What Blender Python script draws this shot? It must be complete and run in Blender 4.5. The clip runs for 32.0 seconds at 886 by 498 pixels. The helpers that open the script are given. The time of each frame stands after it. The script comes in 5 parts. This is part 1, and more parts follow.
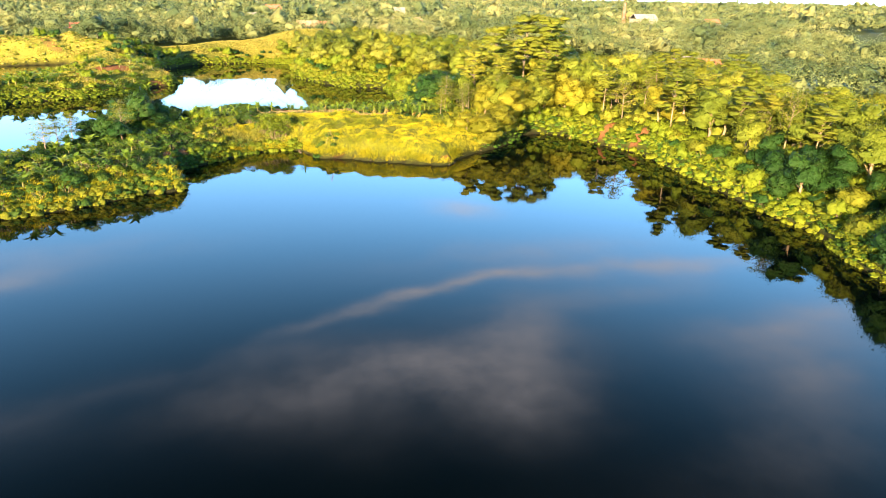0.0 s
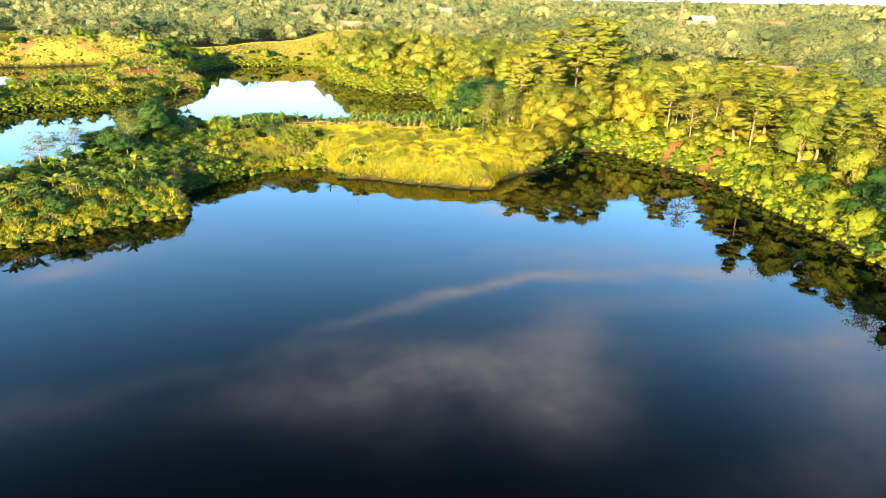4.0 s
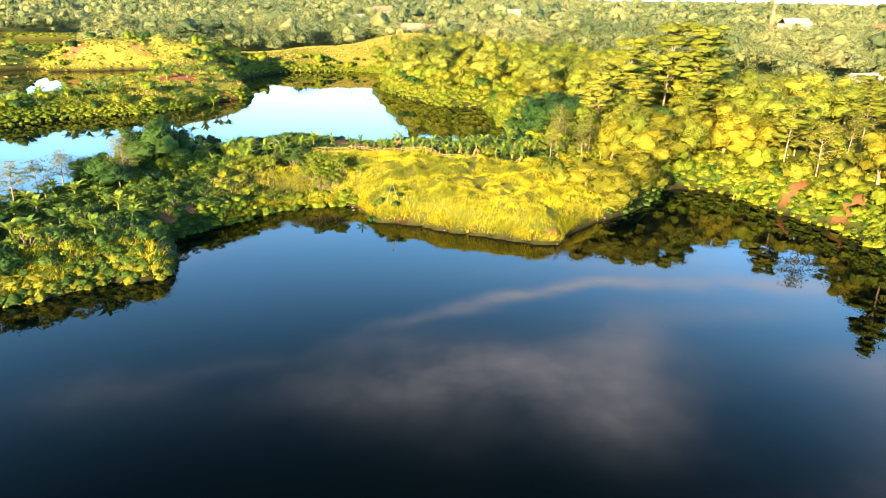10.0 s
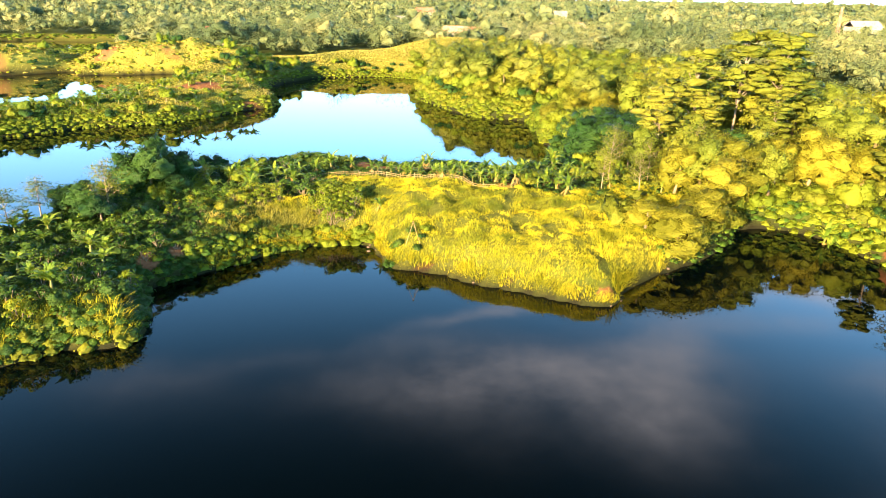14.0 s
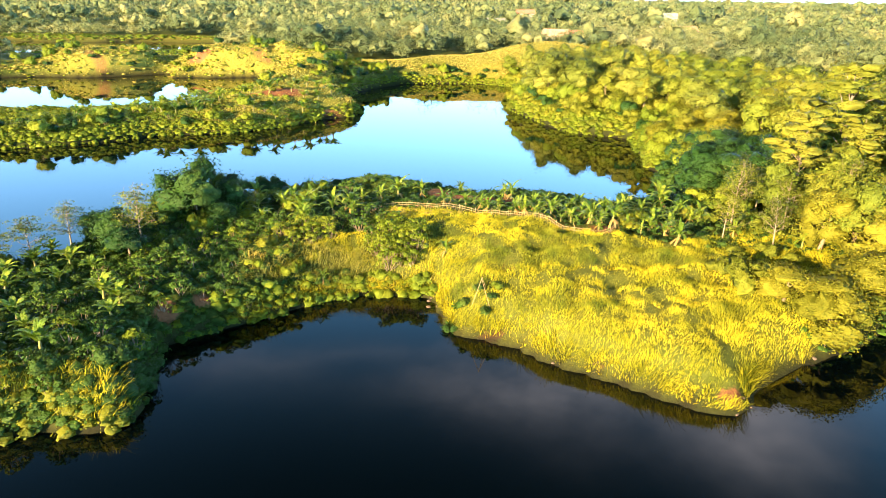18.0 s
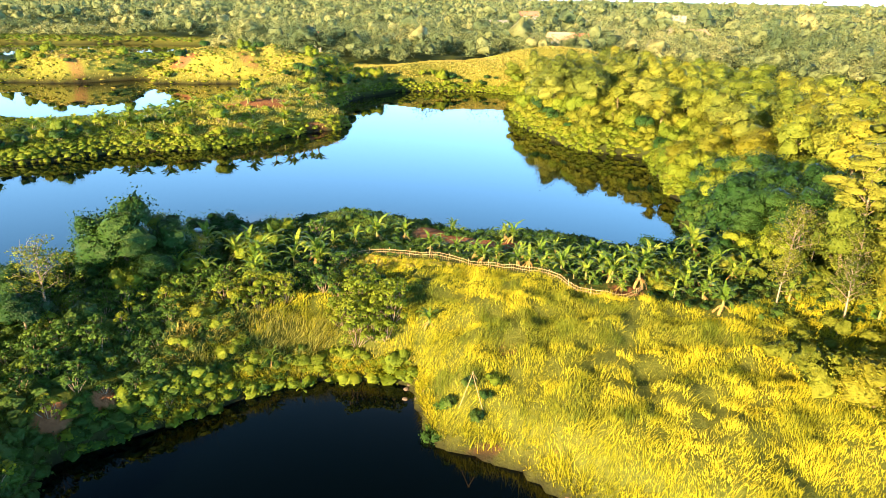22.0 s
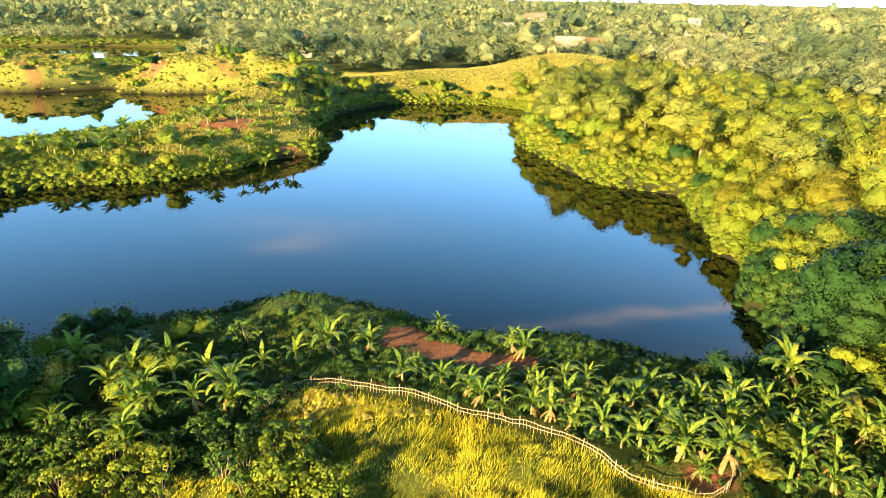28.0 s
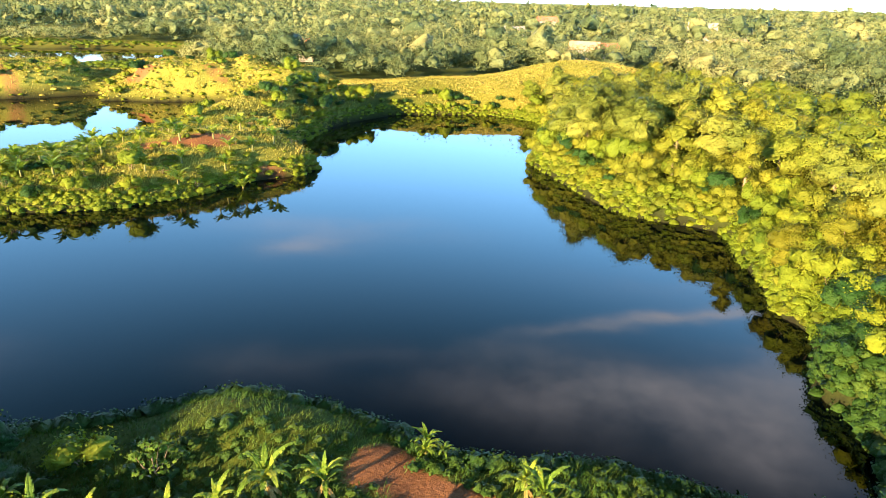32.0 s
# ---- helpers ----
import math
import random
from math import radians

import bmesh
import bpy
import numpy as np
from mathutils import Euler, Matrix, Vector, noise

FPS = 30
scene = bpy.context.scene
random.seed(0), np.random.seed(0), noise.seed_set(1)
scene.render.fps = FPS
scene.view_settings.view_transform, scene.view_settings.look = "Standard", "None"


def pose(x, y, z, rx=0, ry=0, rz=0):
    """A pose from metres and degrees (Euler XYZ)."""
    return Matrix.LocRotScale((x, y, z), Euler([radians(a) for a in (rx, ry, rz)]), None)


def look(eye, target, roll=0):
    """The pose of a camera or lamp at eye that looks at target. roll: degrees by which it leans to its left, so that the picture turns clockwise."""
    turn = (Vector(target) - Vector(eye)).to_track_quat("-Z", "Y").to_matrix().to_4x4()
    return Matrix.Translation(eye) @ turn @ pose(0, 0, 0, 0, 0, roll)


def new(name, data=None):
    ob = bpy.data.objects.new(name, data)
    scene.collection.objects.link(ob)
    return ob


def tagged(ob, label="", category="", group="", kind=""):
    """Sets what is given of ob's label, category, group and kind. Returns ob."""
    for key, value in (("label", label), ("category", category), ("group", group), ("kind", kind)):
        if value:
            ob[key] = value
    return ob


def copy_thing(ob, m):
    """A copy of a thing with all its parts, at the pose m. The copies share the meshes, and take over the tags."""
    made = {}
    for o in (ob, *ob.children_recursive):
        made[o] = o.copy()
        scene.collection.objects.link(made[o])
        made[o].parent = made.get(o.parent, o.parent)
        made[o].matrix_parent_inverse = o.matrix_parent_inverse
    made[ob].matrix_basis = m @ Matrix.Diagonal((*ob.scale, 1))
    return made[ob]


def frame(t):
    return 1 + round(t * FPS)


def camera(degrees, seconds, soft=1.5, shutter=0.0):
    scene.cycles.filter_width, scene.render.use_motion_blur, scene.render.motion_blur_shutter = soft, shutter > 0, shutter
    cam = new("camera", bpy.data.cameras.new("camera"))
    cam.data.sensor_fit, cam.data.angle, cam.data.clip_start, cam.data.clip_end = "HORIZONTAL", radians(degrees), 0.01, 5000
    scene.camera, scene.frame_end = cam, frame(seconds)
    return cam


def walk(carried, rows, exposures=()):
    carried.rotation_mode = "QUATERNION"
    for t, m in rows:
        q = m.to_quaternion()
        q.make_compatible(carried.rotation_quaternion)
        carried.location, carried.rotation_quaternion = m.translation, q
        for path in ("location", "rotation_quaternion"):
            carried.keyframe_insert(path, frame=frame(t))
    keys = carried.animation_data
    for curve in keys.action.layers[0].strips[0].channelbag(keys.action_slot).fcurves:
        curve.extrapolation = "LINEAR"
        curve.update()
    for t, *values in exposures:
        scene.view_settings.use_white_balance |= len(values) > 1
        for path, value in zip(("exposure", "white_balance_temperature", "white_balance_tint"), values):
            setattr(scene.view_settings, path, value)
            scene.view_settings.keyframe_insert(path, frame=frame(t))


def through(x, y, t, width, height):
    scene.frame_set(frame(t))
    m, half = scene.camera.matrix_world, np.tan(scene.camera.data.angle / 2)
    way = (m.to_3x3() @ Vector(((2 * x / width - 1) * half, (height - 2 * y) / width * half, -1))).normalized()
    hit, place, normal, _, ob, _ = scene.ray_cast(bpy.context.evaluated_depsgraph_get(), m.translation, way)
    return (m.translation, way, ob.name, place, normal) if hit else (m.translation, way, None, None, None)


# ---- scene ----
cam = camera(67.7, 32.0, soft=0.8)
PATH = [
    (0, (-1.041, -1.8, 31.605), (-0.591, 0.011, 30.886), 1.0),
    (3, (2.452, 10.885, 31.526), (2.812, 12.715, 30.806), 1.1),
    (6, (5.567, 23.418, 31.476), (5.828, 25.266, 30.755), 1.1),
    (9, (8.248, 35.961, 31.473), (8.419, 37.819, 30.752), 1.0),
    (11, (9.7, 44.463, 31.503), (9.813, 46.326, 30.782), 1.0),
    (13, (10.944, 52.736, 31.853), (10.996, 54.6, 31.132), 1.0),
    (16, (12.159, 65.516, 32.063), (12.081, 67.379, 31.341), 1.0),
    (17, (12.554, 69.569, 32.151), (12.384, 71.426, 31.429), 1.0),
    (18, (12.839, 73.893, 32.152), (12.588, 75.741, 31.43), 0.8),
    (19, (12.745, 78.267, 32.173), (12.491, 80.115, 31.452), 0.9),
    (20, (12.753, 82.614, 32.315), (12.496, 84.462, 31.595), 0.7),
    (21, (12.468, 87.023, 32.353), (12.21, 88.871, 31.633), 0.9),
    (22, (12.171, 91.326, 32.321), (11.913, 93.175, 31.601), 1.0),
    (23, (11.951, 95.647, 32.363), (11.69, 97.496, 31.646), 0.9),
    (24, (11.969, 99.5, 32.196), (11.702, 101.348, 31.481), 0.7),
    (25, (11.694, 103.808, 32.225), (11.425, 105.657, 31.51), 0.7),
    (28, (10.218, 117.919, 32.739), (9.95, 119.765, 32.02), 1.2),
    (29, (9.896, 122.386, 32.686), (9.626, 124.234, 31.968), 1.2),
    (30, (9.567, 126.808, 32.665), (9.297, 128.656, 31.948), 1.3),
    (31, (9.257, 131.171, 32.59), (8.978, 133.018, 31.875), 1.3),
    (32, (8.803, 135.423, 32.472), (8.51, 137.268, 31.759), 1.5),
]
walk(cam, [(t, look(e, g, r)) for t, e, g, r in PATH], [(0.0, 1.55), (6.0, 1.62), (12.0, 1.72), (18.0, 1.66), (23.0, 1.52), (32.0, 1.56)])


# ---- light and sky ----
SUN_AZ = Vector((-0.54, -0.842))
SUN_EL = radians(14.0)
sun_dir = Vector((SUN_AZ.x * math.cos(SUN_EL), SUN_AZ.y * math.cos(SUN_EL), math.sin(SUN_EL)))
sun = new("sun", bpy.data.lights.new("sun", "SUN"))
sun.data.energy, sun.data.angle, sun.data.color = 13.6, radians(0.6), (1.0, 0.665, 0.34)
sun.matrix_world = look(sun_dir * 300, (0, 0, 0))

world = bpy.data.worlds.new("sky")
scene.world = world
world.use_nodes = True
wn, wl = world.node_tree.nodes, world.node_tree.links
wn.clear()


def wnode(kind, **props):
    n = wn.new(kind)
    for k, v in props.items():
        n.inputs[k].default_value = v
    return n


def wmath(op, a, b=None, c=None):
    n = wn.new("ShaderNodeMath")
    n.operation = op
    for i, v in enumerate((a, b, c)):
        if v is None:
            continue
        if isinstance(v, (int, float)):
            n.inputs[i].default_value = v
        else:
            wl.new(v, n.inputs[i])
    return n.outputs[0]


sky = wn.new("ShaderNodeTexSky")
sky.sky_type, sky.sun_disc = "NISHITA", False
sky.sun_elevation, sky.sun_rotation = SUN_EL, math.atan2(SUN_AZ.x, SUN_AZ.y)
sky.air_density, sky.dust_density, sky.ozone_density = 1.0, 0.5, 5.0
coord = wn.new("ShaderNodeTexCoord")
sep = wn.new("ShaderNodeSeparateXYZ")
wl.new(coord.outputs["Generated"], sep.inputs[0])
up = wmath("MAXIMUM", sep.outputs[2], 0.06)
cu = wmath("DIVIDE", sep.outputs[0], up)
cv = wmath("DIVIDE", sep.outputs[1], up)
flat = wn.new("ShaderNodeCombineXYZ")
wl.new(cu, flat.inputs[0])
wl.new(cv, flat.inputs[1])


def wnoise(scale, detail, rough=0.55):
    n = wnode("ShaderNodeTexNoise", Scale=scale, Detail=detail, Roughness=rough)
    wl.new(flat.outputs[0], n.inputs["Vector"])
    return n.outputs["Fac"]


warp_u = wmath("MULTIPLY_ADD", wnoise(1.7, 3), 0.3, -0.15)
warp_v = wmath("MULTIPLY_ADD", wnoise(2.3, 3), 0.24, -0.12)
wu, wv = wmath("ADD", cu, warp_u), wmath("ADD", cv, warp_v)
# clouds: centre, half length, half width, slope, thickness
CLOUDS = [(0.22, 2.02, 0.34, 0.05, 0.45, 0.55), (0.62, 2.17, 0.26, 0.05, 0.32, 0.8), (0.98, 2.21, 0.30, 0.055, 0.0, 0.75), (1.42, 2.17, 0.35, 0.08, -0.05, 0.6),
          (1.0, 2.42, 0.6, 0.16, 0.05, 0.3), (1.15, 1.98, 0.35, 0.10, 0.1, 0.3), (0.74, 1.80, 0.20, 0.13, 0.9, 0.6), (0.42, 1.58, 0.36, 0.2, 0.2, 0.8), (0.62, 1.42, 0.2, 0.16, 0.4, 0.5),
          (0.02, 1.60, 0.30, 0.15, 0.2, 0.55), (-0.32, 1.72, 0.4, 0.06, 0.25, 0.14), (-0.76, 1.56, 0.22, 0.11, 0.1, 0.16), (-1.0, 2.5, 0.16, 0.12, 0.3, 0.45), (-0.95, 2.75, 0.5, 0.16, 0.1, 0.25), (0.86, 3.04, 0.14, 0.13, 0.0, 0.55),
          (1.62, 1.62, 0.36, 0.14, 0.25, 0.7), (1.42, 1.36, 0.26, 0.12, 0.35, 0.5), (1.22, 1.08, 0.3, 0.12, 0.4, 0.3), (0.1, 0.6, 0.7, 0.2, 0.3, 0.5), (-1.9, 1.2, 0.4, 0.2, 0.5, 0.3), (-1.2, -1.4, 0.8, 0.3, 0.4, 0.8), (1.3, -0.9, 0.9, 0.25, 0.2, 0.8)]
cover = None
for u0, v0, a, b, slope, thick in CLOUDS:
    c, s = math.cos(slope), math.sin(slope)
    du, dv = wmath("SUBTRACT", wu, u0), wmath("SUBTRACT", wv, v0)
    p = wmath("MULTIPLY", wmath("MULTIPLY_ADD", du, c, wmath("MULTIPLY", dv, s)), 1 / a)
    q = wmath("MULTIPLY", wmath("MULTIPLY_ADD", dv, c, wmath("MULTIPLY", du, -s)), 1 / b)
    r2 = wmath("MULTIPLY_ADD", p, p, wmath("MULTIPLY", q, q))
    g = wmath("MULTIPLY", wmath("EXPONENT", wmath("MULTIPLY", r2, -1.0)), thick)
    cover = g if cover is None else wmath("ADD", cover, g)
wisps = wmath("MULTIPLY_ADD", wnoise(2.6, 6, 0.6), 2.4, -0.52)
cover = wmath("MINIMUM", wmath("MAXIMUM", wmath("MULTIPLY", cover, wisps), 0.0), 1.0)
mix = wn.new("ShaderNodeMix")
mix.data_type = "RGBA"
wl.new(cover, mix.inputs["Factor"])
deep = wnode("ShaderNodeHueSaturation", Hue=0.465, Saturation=1.3, Value=0.13)
wl.new(sky.outputs[0], deep.inputs["Color"])
# morning haze: a broad blue veil and a thin white band over the horizon
height = wmath("MAXIMUM", sep.outputs[2], 0.0)
air = deep.outputs[0]
for depth, bend, tone in ((0.10, 1, (17.0, 32.0, 46.0, 1)), (0.44, 3.5, (11.5, 33.0, 63.0, 1)), (0.09, 1, (48.0, 39.0, 16.0, 1))):
    haze = wn.new("ShaderNodeMix")
    haze.data_type, haze.blend_type = "RGBA", "ADD"
    wl.new(wmath("EXPONENT", wmath("MULTIPLY", wmath("POWER", wmath("MULTIPLY", height, 1 / depth), bend), -1.0)), haze.inputs["Factor"])
    wl.new(air, haze.inputs["A"])
    haze.inputs["B"].default_value = tone
    air = haze.outputs["Result"]
# the haze is denser to the east than to the west
side = wmath("MINIMUM", wmath("MAXIMUM", wmath("MULTIPLY_ADD", sep.outputs[0], 0.6, 1.12), 0.72), 1.4)
dense = wn.new("ShaderNodeMix")
dense.data_type, dense.blend_type = "RGBA", "MULTIPLY"
dense.inputs["Factor"].default_value = 1.0
wl.new(air, dense.inputs["A"])
wl.new(side, dense.inputs["B"])
wl.new(dense.outputs["Result"], mix.inputs["A"])
mix.inputs["B"].default_value = (36.0, 34.5, 37.5, 1)
bg = wnode("ShaderNodeBackground", Strength=0.030)
wl.new(mix.outputs["Result"], bg.inputs["Color"])
out = wn.new("ShaderNodeOutputWorld")
wl.new(bg.outputs[0], out.inputs["Surface"])


# ---- materials ----
def material(name):
    m = bpy.data.materials.new(name)
    m.use_nodes = True
    m.node_tree.nodes.clear()
    return m, m.node_tree.nodes, m.node_tree.links


def ramp(nodes, links, fac, stops):
    r = nodes.new("ShaderNodeValToRGB")
    while len(r.color_ramp.elements) < len(stops):
        r.color_ramp.elements.new(0.5)
    for e, (p, c) in zip(r.color_ramp.elements, stops):
        e.position, e.color = p, (*c, 1)
    links.new(fac, r.inputs[0])
    return r.outputs[0]


def noise_fac(nodes, links, scale, detail=4, vec=None, rough=0.55):
    n = nodes.new("ShaderNodeTexNoise")
    n.inputs["Scale"].default_value, n.inputs["Detail"].default_value, n.inputs["Roughness"].default_value = scale, detail, rough
    if vec is None:
        vec = nodes.new("ShaderNodeNewGeometry").outputs["Position"]
    links.new(vec, n.inputs["Vector"])
    return n.outputs["Fac"]


def mix_col(nodes, links, fac, a, b, blend="MIX"):
    m = nodes.new("ShaderNodeMix")
    m.data_type, m.blend_type = "RGBA", blend
    for sock, v in (("Factor", fac), ("A", a), ("B", b)):
        if isinstance(v, (int, float)):
            m.inputs[sock].default_value = v
        elif isinstance(v, tuple):
            m.inputs[sock].default_value = (*v, 1)
        else:
            links.new(v, m.inputs[sock])
    return m.outputs["Result"]


def foliage(name, lo, mid, hi, through=0.35, rough=0.5, patch=0.12, by_tree=False, solo=False):
    """Leaf material: leaf by leaf and patch by patch variation, with light passing through the blade."""
    m, n, l = material(name)
    geo = n.new("ShaderNodeNewGeometry")
    if by_tree:
        info = n.new("ShaderNodeAttribute"); info.attribute_name = "tone"
        own = info.outputs["Fac"]
    else:
        own = n.new("ShaderNodeObjectInfo").outputs["Random"]
    big = noise_fac(n, l, patch, 3)
    a = n.new("ShaderNodeMath"); a.operation = "MULTIPLY_ADD"
    l.new(geo.outputs["Random Per Island"], a.inputs[0]); a.inputs[1].default_value = 0.1 if by_tree else 0.18 if solo else 0.28
    l.new(big, a.inputs[2])
    spray = noise_fac(n, l, 1.5 if by_tree else 3.4, 5, None, 0.7)
    e = n.new("ShaderNodeMath"); e.operation = "MULTIPLY_ADD"
    l.new(spray, e.inputs[0]); e.inputs[1].default_value = 0.0 if solo else 0.45
    l.new(a.outputs[0], e.inputs[2])
    a = e
    b = n.new("ShaderNodeMath"); b.operation = "MULTIPLY_ADD"
    l.new(own, b.inputs[0]); b.inputs[1].default_value = 0.0 if solo else 1.0 if by_tree else 0.4
    l.new(a.outputs[0], b.inputs[2])
    c = n.new("ShaderNodeMath"); c.operation = "MULTIPLY_ADD"
    l.new(b.outputs[0], c.inputs[0]); c.inputs[1].default_value, c.inputs[2].default_value = (1.9, -0.56) if solo else (0.9, -0.68 if by_tree else -0.46)
    col = ramp(n, l, c.outputs[0], [(0.05, lo), (0.5, mid), (0.95, hi)])
    d = n.new("ShaderNodeBsdfPrincipled")
    d.inputs["Roughness"].default_value = rough
    d.inputs["Specular IOR Level"].default_value = 0.12
    l.new(col, d.inputs["Base Color"])
    if not solo:
        bp = n.new("ShaderNodeBump"); bp.inputs["Strength"].default_value = 0.8; bp.inputs["Distance"].default_value = 0.5 if by_tree else 0.25
        l.new(spray, bp.inputs["Height"]); l.new(bp.outputs[0], d.inputs["Normal"])
    t = n.new("ShaderNodeBsdfTranslucent")
    l.new(mix_col(n, l, 1.0, col, (1.0, 1.0, 0.45), "MULTIPLY"), t.inputs["Color"])
    s = n.new("ShaderNodeMixShader")
    s.inputs[0].default_value = through
    l.new(d.outputs[0], s.inputs[1]); l.new(t.outputs[0], s.inputs[2])
    o = n.new("ShaderNodeOutputMaterial")
    l.new(s.outputs[0], o.inputs["Surface"])
    return m


def rough_stuff(name, lo, hi, scale, rough=0.85, bump=0.3, fine=None):
    """Bark, soil, plaster: two scales of colour noise with relief."""
    m, n, l = material(name)
    tc = n.new("ShaderNodeTexCoord").outputs["Object"]
    f = noise_fac(n, l, scale, 6, tc)
    g = noise_fac(n, l, (fine or scale * 9), 4, tc)
    col = mix_col(n, l, 0.35, ramp(n, l, f, [(0.3, lo), (0.7, hi)]), ramp(n, l, g, [(0.35, lo), (0.65, hi)]))
    d = n.new("ShaderNodeBsdfPrincipled")
    d.inputs["Roughness"].default_value = rough
    l.new(col, d.inputs["Base Color"])
    bp = n.new("ShaderNodeBump"); bp.inputs["Strength"].default_value = bump; bp.inputs["Distance"].default_value = 0.05
    l.new(g, bp.inputs["Height"]); l.new(bp.outputs[0], d.inputs["Normal"])
    o = n.new("ShaderNodeOutputMaterial")
    l.new(d.outputs[0], o.inputs["Surface"])
    return m


M_GRASS = foliage("dry_grass", (0.080, 0.112, 0.008), (0.255, 0.265, 0.012), (0.42, 0.385, 0.020), 0.3, 0.6, 0.22, solo=True)
M_GREENGRASS = foliage("green_grass", (0.010, 0.036, 0.004), (0.028, 0.070, 0.008), (0.075, 0.120, 0.012), 0.2, 0.55, 0.2, solo=True)
M_STRAW = foliage("straw_grass", (0.11, 0.13, 0.025), (0.21, 0.205, 0.040), (0.32, 0.27, 0.065), 0.2, 0.7, 0.06, solo=True)
M_OLIVEGRASS = foliage("olive_grass", (0.024, 0.050, 0.005), (0.095, 0.128, 0.009), (0.22, 0.23, 0.016), 0.25, 0.6, 0.3, solo=True)
# dark undergrowth tone; on some banks it also stands in for shade
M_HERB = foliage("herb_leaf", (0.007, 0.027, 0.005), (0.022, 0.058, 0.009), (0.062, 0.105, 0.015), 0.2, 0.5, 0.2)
M_BUSH = foliage("bush_leaf", (0.050, 0.098, 0.009), (0.125, 0.178, 0.013), (0.215, 0.240, 0.020), 0.36, 0.5, 0.15)
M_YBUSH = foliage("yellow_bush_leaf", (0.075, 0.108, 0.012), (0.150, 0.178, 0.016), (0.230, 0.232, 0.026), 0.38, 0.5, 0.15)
M_GOLD = foliage("golden_leaf", (0.090, 0.112, 0.010), (0.180, 0.190, 0.016), (0.28, 0.262, 0.026), 0.38, 0.5, 0.15)
# darkened and low in red: shade of the neck is in this colour
M_CASSAVA = foliage("cassava_leaf", (0.016, 0.048, 0.007), (0.042, 0.094, 0.011), (0.105, 0.160, 0.016), 0.22, 0.45, 0.15)
M_DOME = foliage("domed_tree_leaf", (0.048, 0.078, 0.012), (0.105, 0.138, 0.020), (0.19, 0.20, 0.032), 0.25, 0.5, 0.08)
# dark species; along the eastern shore this tone also stands in for shade
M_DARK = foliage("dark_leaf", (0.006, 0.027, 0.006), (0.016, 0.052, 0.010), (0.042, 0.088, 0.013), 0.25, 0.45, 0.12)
M_BROAD = foliage("broad_leaf", (0.050, 0.092, 0.012), (0.135, 0.180, 0.020), (0.255, 0.262, 0.034), 0.36, 0.5, 0.06)
M_FEATHER = foliage("feathery_leaf", (0.062, 0.100, 0.012), (0.135, 0.168, 0.018), (0.225, 0.230, 0.030), 0.4, 0.55, 0.06)
M_BANANA = foliage("banana_leaf", (0.036, 0.090, 0.012), (0.105, 0.180, 0.020), (0.29, 0.335, 0.04), 0.3, 0.35, 0.4)
M_DEADLEAF = foliage("withered_leaf", (0.20, 0.12, 0.04), (0.30, 0.20, 0.07), (0.38, 0.28, 0.10), 0.3, 0.8, 0.4)
# distance haze is put into this leaf colour: paler and greyer
M_HAZYFAR = foliage("hazy_far_leaf", (0.060, 0.095, 0.042), (0.125, 0.162, 0.066), (0.205, 0.222, 0.092), 0.3, 0.6, 0.012, True)
M_BARK = rough_stuff("brown_bark", (0.10, 0.075, 0.05), (0.22, 0.17, 0.11), 1.2)
M_PALEBARK = rough_stuff("pale_bark", (0.10, 0.08, 0.055), (0.23, 0.185, 0.125), 1.0)
M_STEM = rough_stuff("banana_stem", (0.07, 0.09, 0.02), (0.19, 0.17, 0.05), 3.0)
M_BAMBOO = rough_stuff("bamboo", (0.18, 0.13, 0.06), (0.34, 0.26, 0.12), 3.0)
M_STONE = rough_stuff("shore_stone", (0.045, 0.035, 0.026), (0.12, 0.09, 0.066), 2.0)
M_PLASTER = rough_stuff("plaster", (0.20, 0.19, 0.17), (0.33, 0.31, 0.28), 0.6, 0.85, 0.1)
M_TILE = rough_stuff("red_roof_tile", (0.36, 0.09, 0.06), (0.52, 0.17, 0.11), 0.5, 0.75, 0.3, 4)
M_BROWNTILE = rough_stuff("brown_roof_tile", (0.30, 0.17, 0.11), (0.44, 0.28, 0.19), 0.5, 0.8, 0.3, 4)
M_TIN = rough_stuff("pale_sheet_roof", (0.17, 0.175, 0.175), (0.28, 0.28, 0.27), 0.4, 0.5, 0.1, 3)
M_DOOR = rough_stuff("dark_wood", (0.08, 0.05, 0.03), (0.16, 0.1, 0.06), 3.0)
M_REDPAINT = rough_stuff("red_paint", (0.45, 0.08, 0.05), (0.6, 0.14, 0.09), 0.5, 0.6, 0.05)


def make_glass():
    m, n, l = material("window_glass")
    d = n.new("ShaderNodeBsdfPrincipled")
    d.inputs["Base Color"].default_value, d.inputs["Roughness"].default_value = (0.02, 0.03, 0.035, 1), 0.08
    o = n.new("ShaderNodeOutputMaterial")
    l.new(d.outputs[0], o.inputs["Surface"])
    return m


M_GLASS = make_glass()


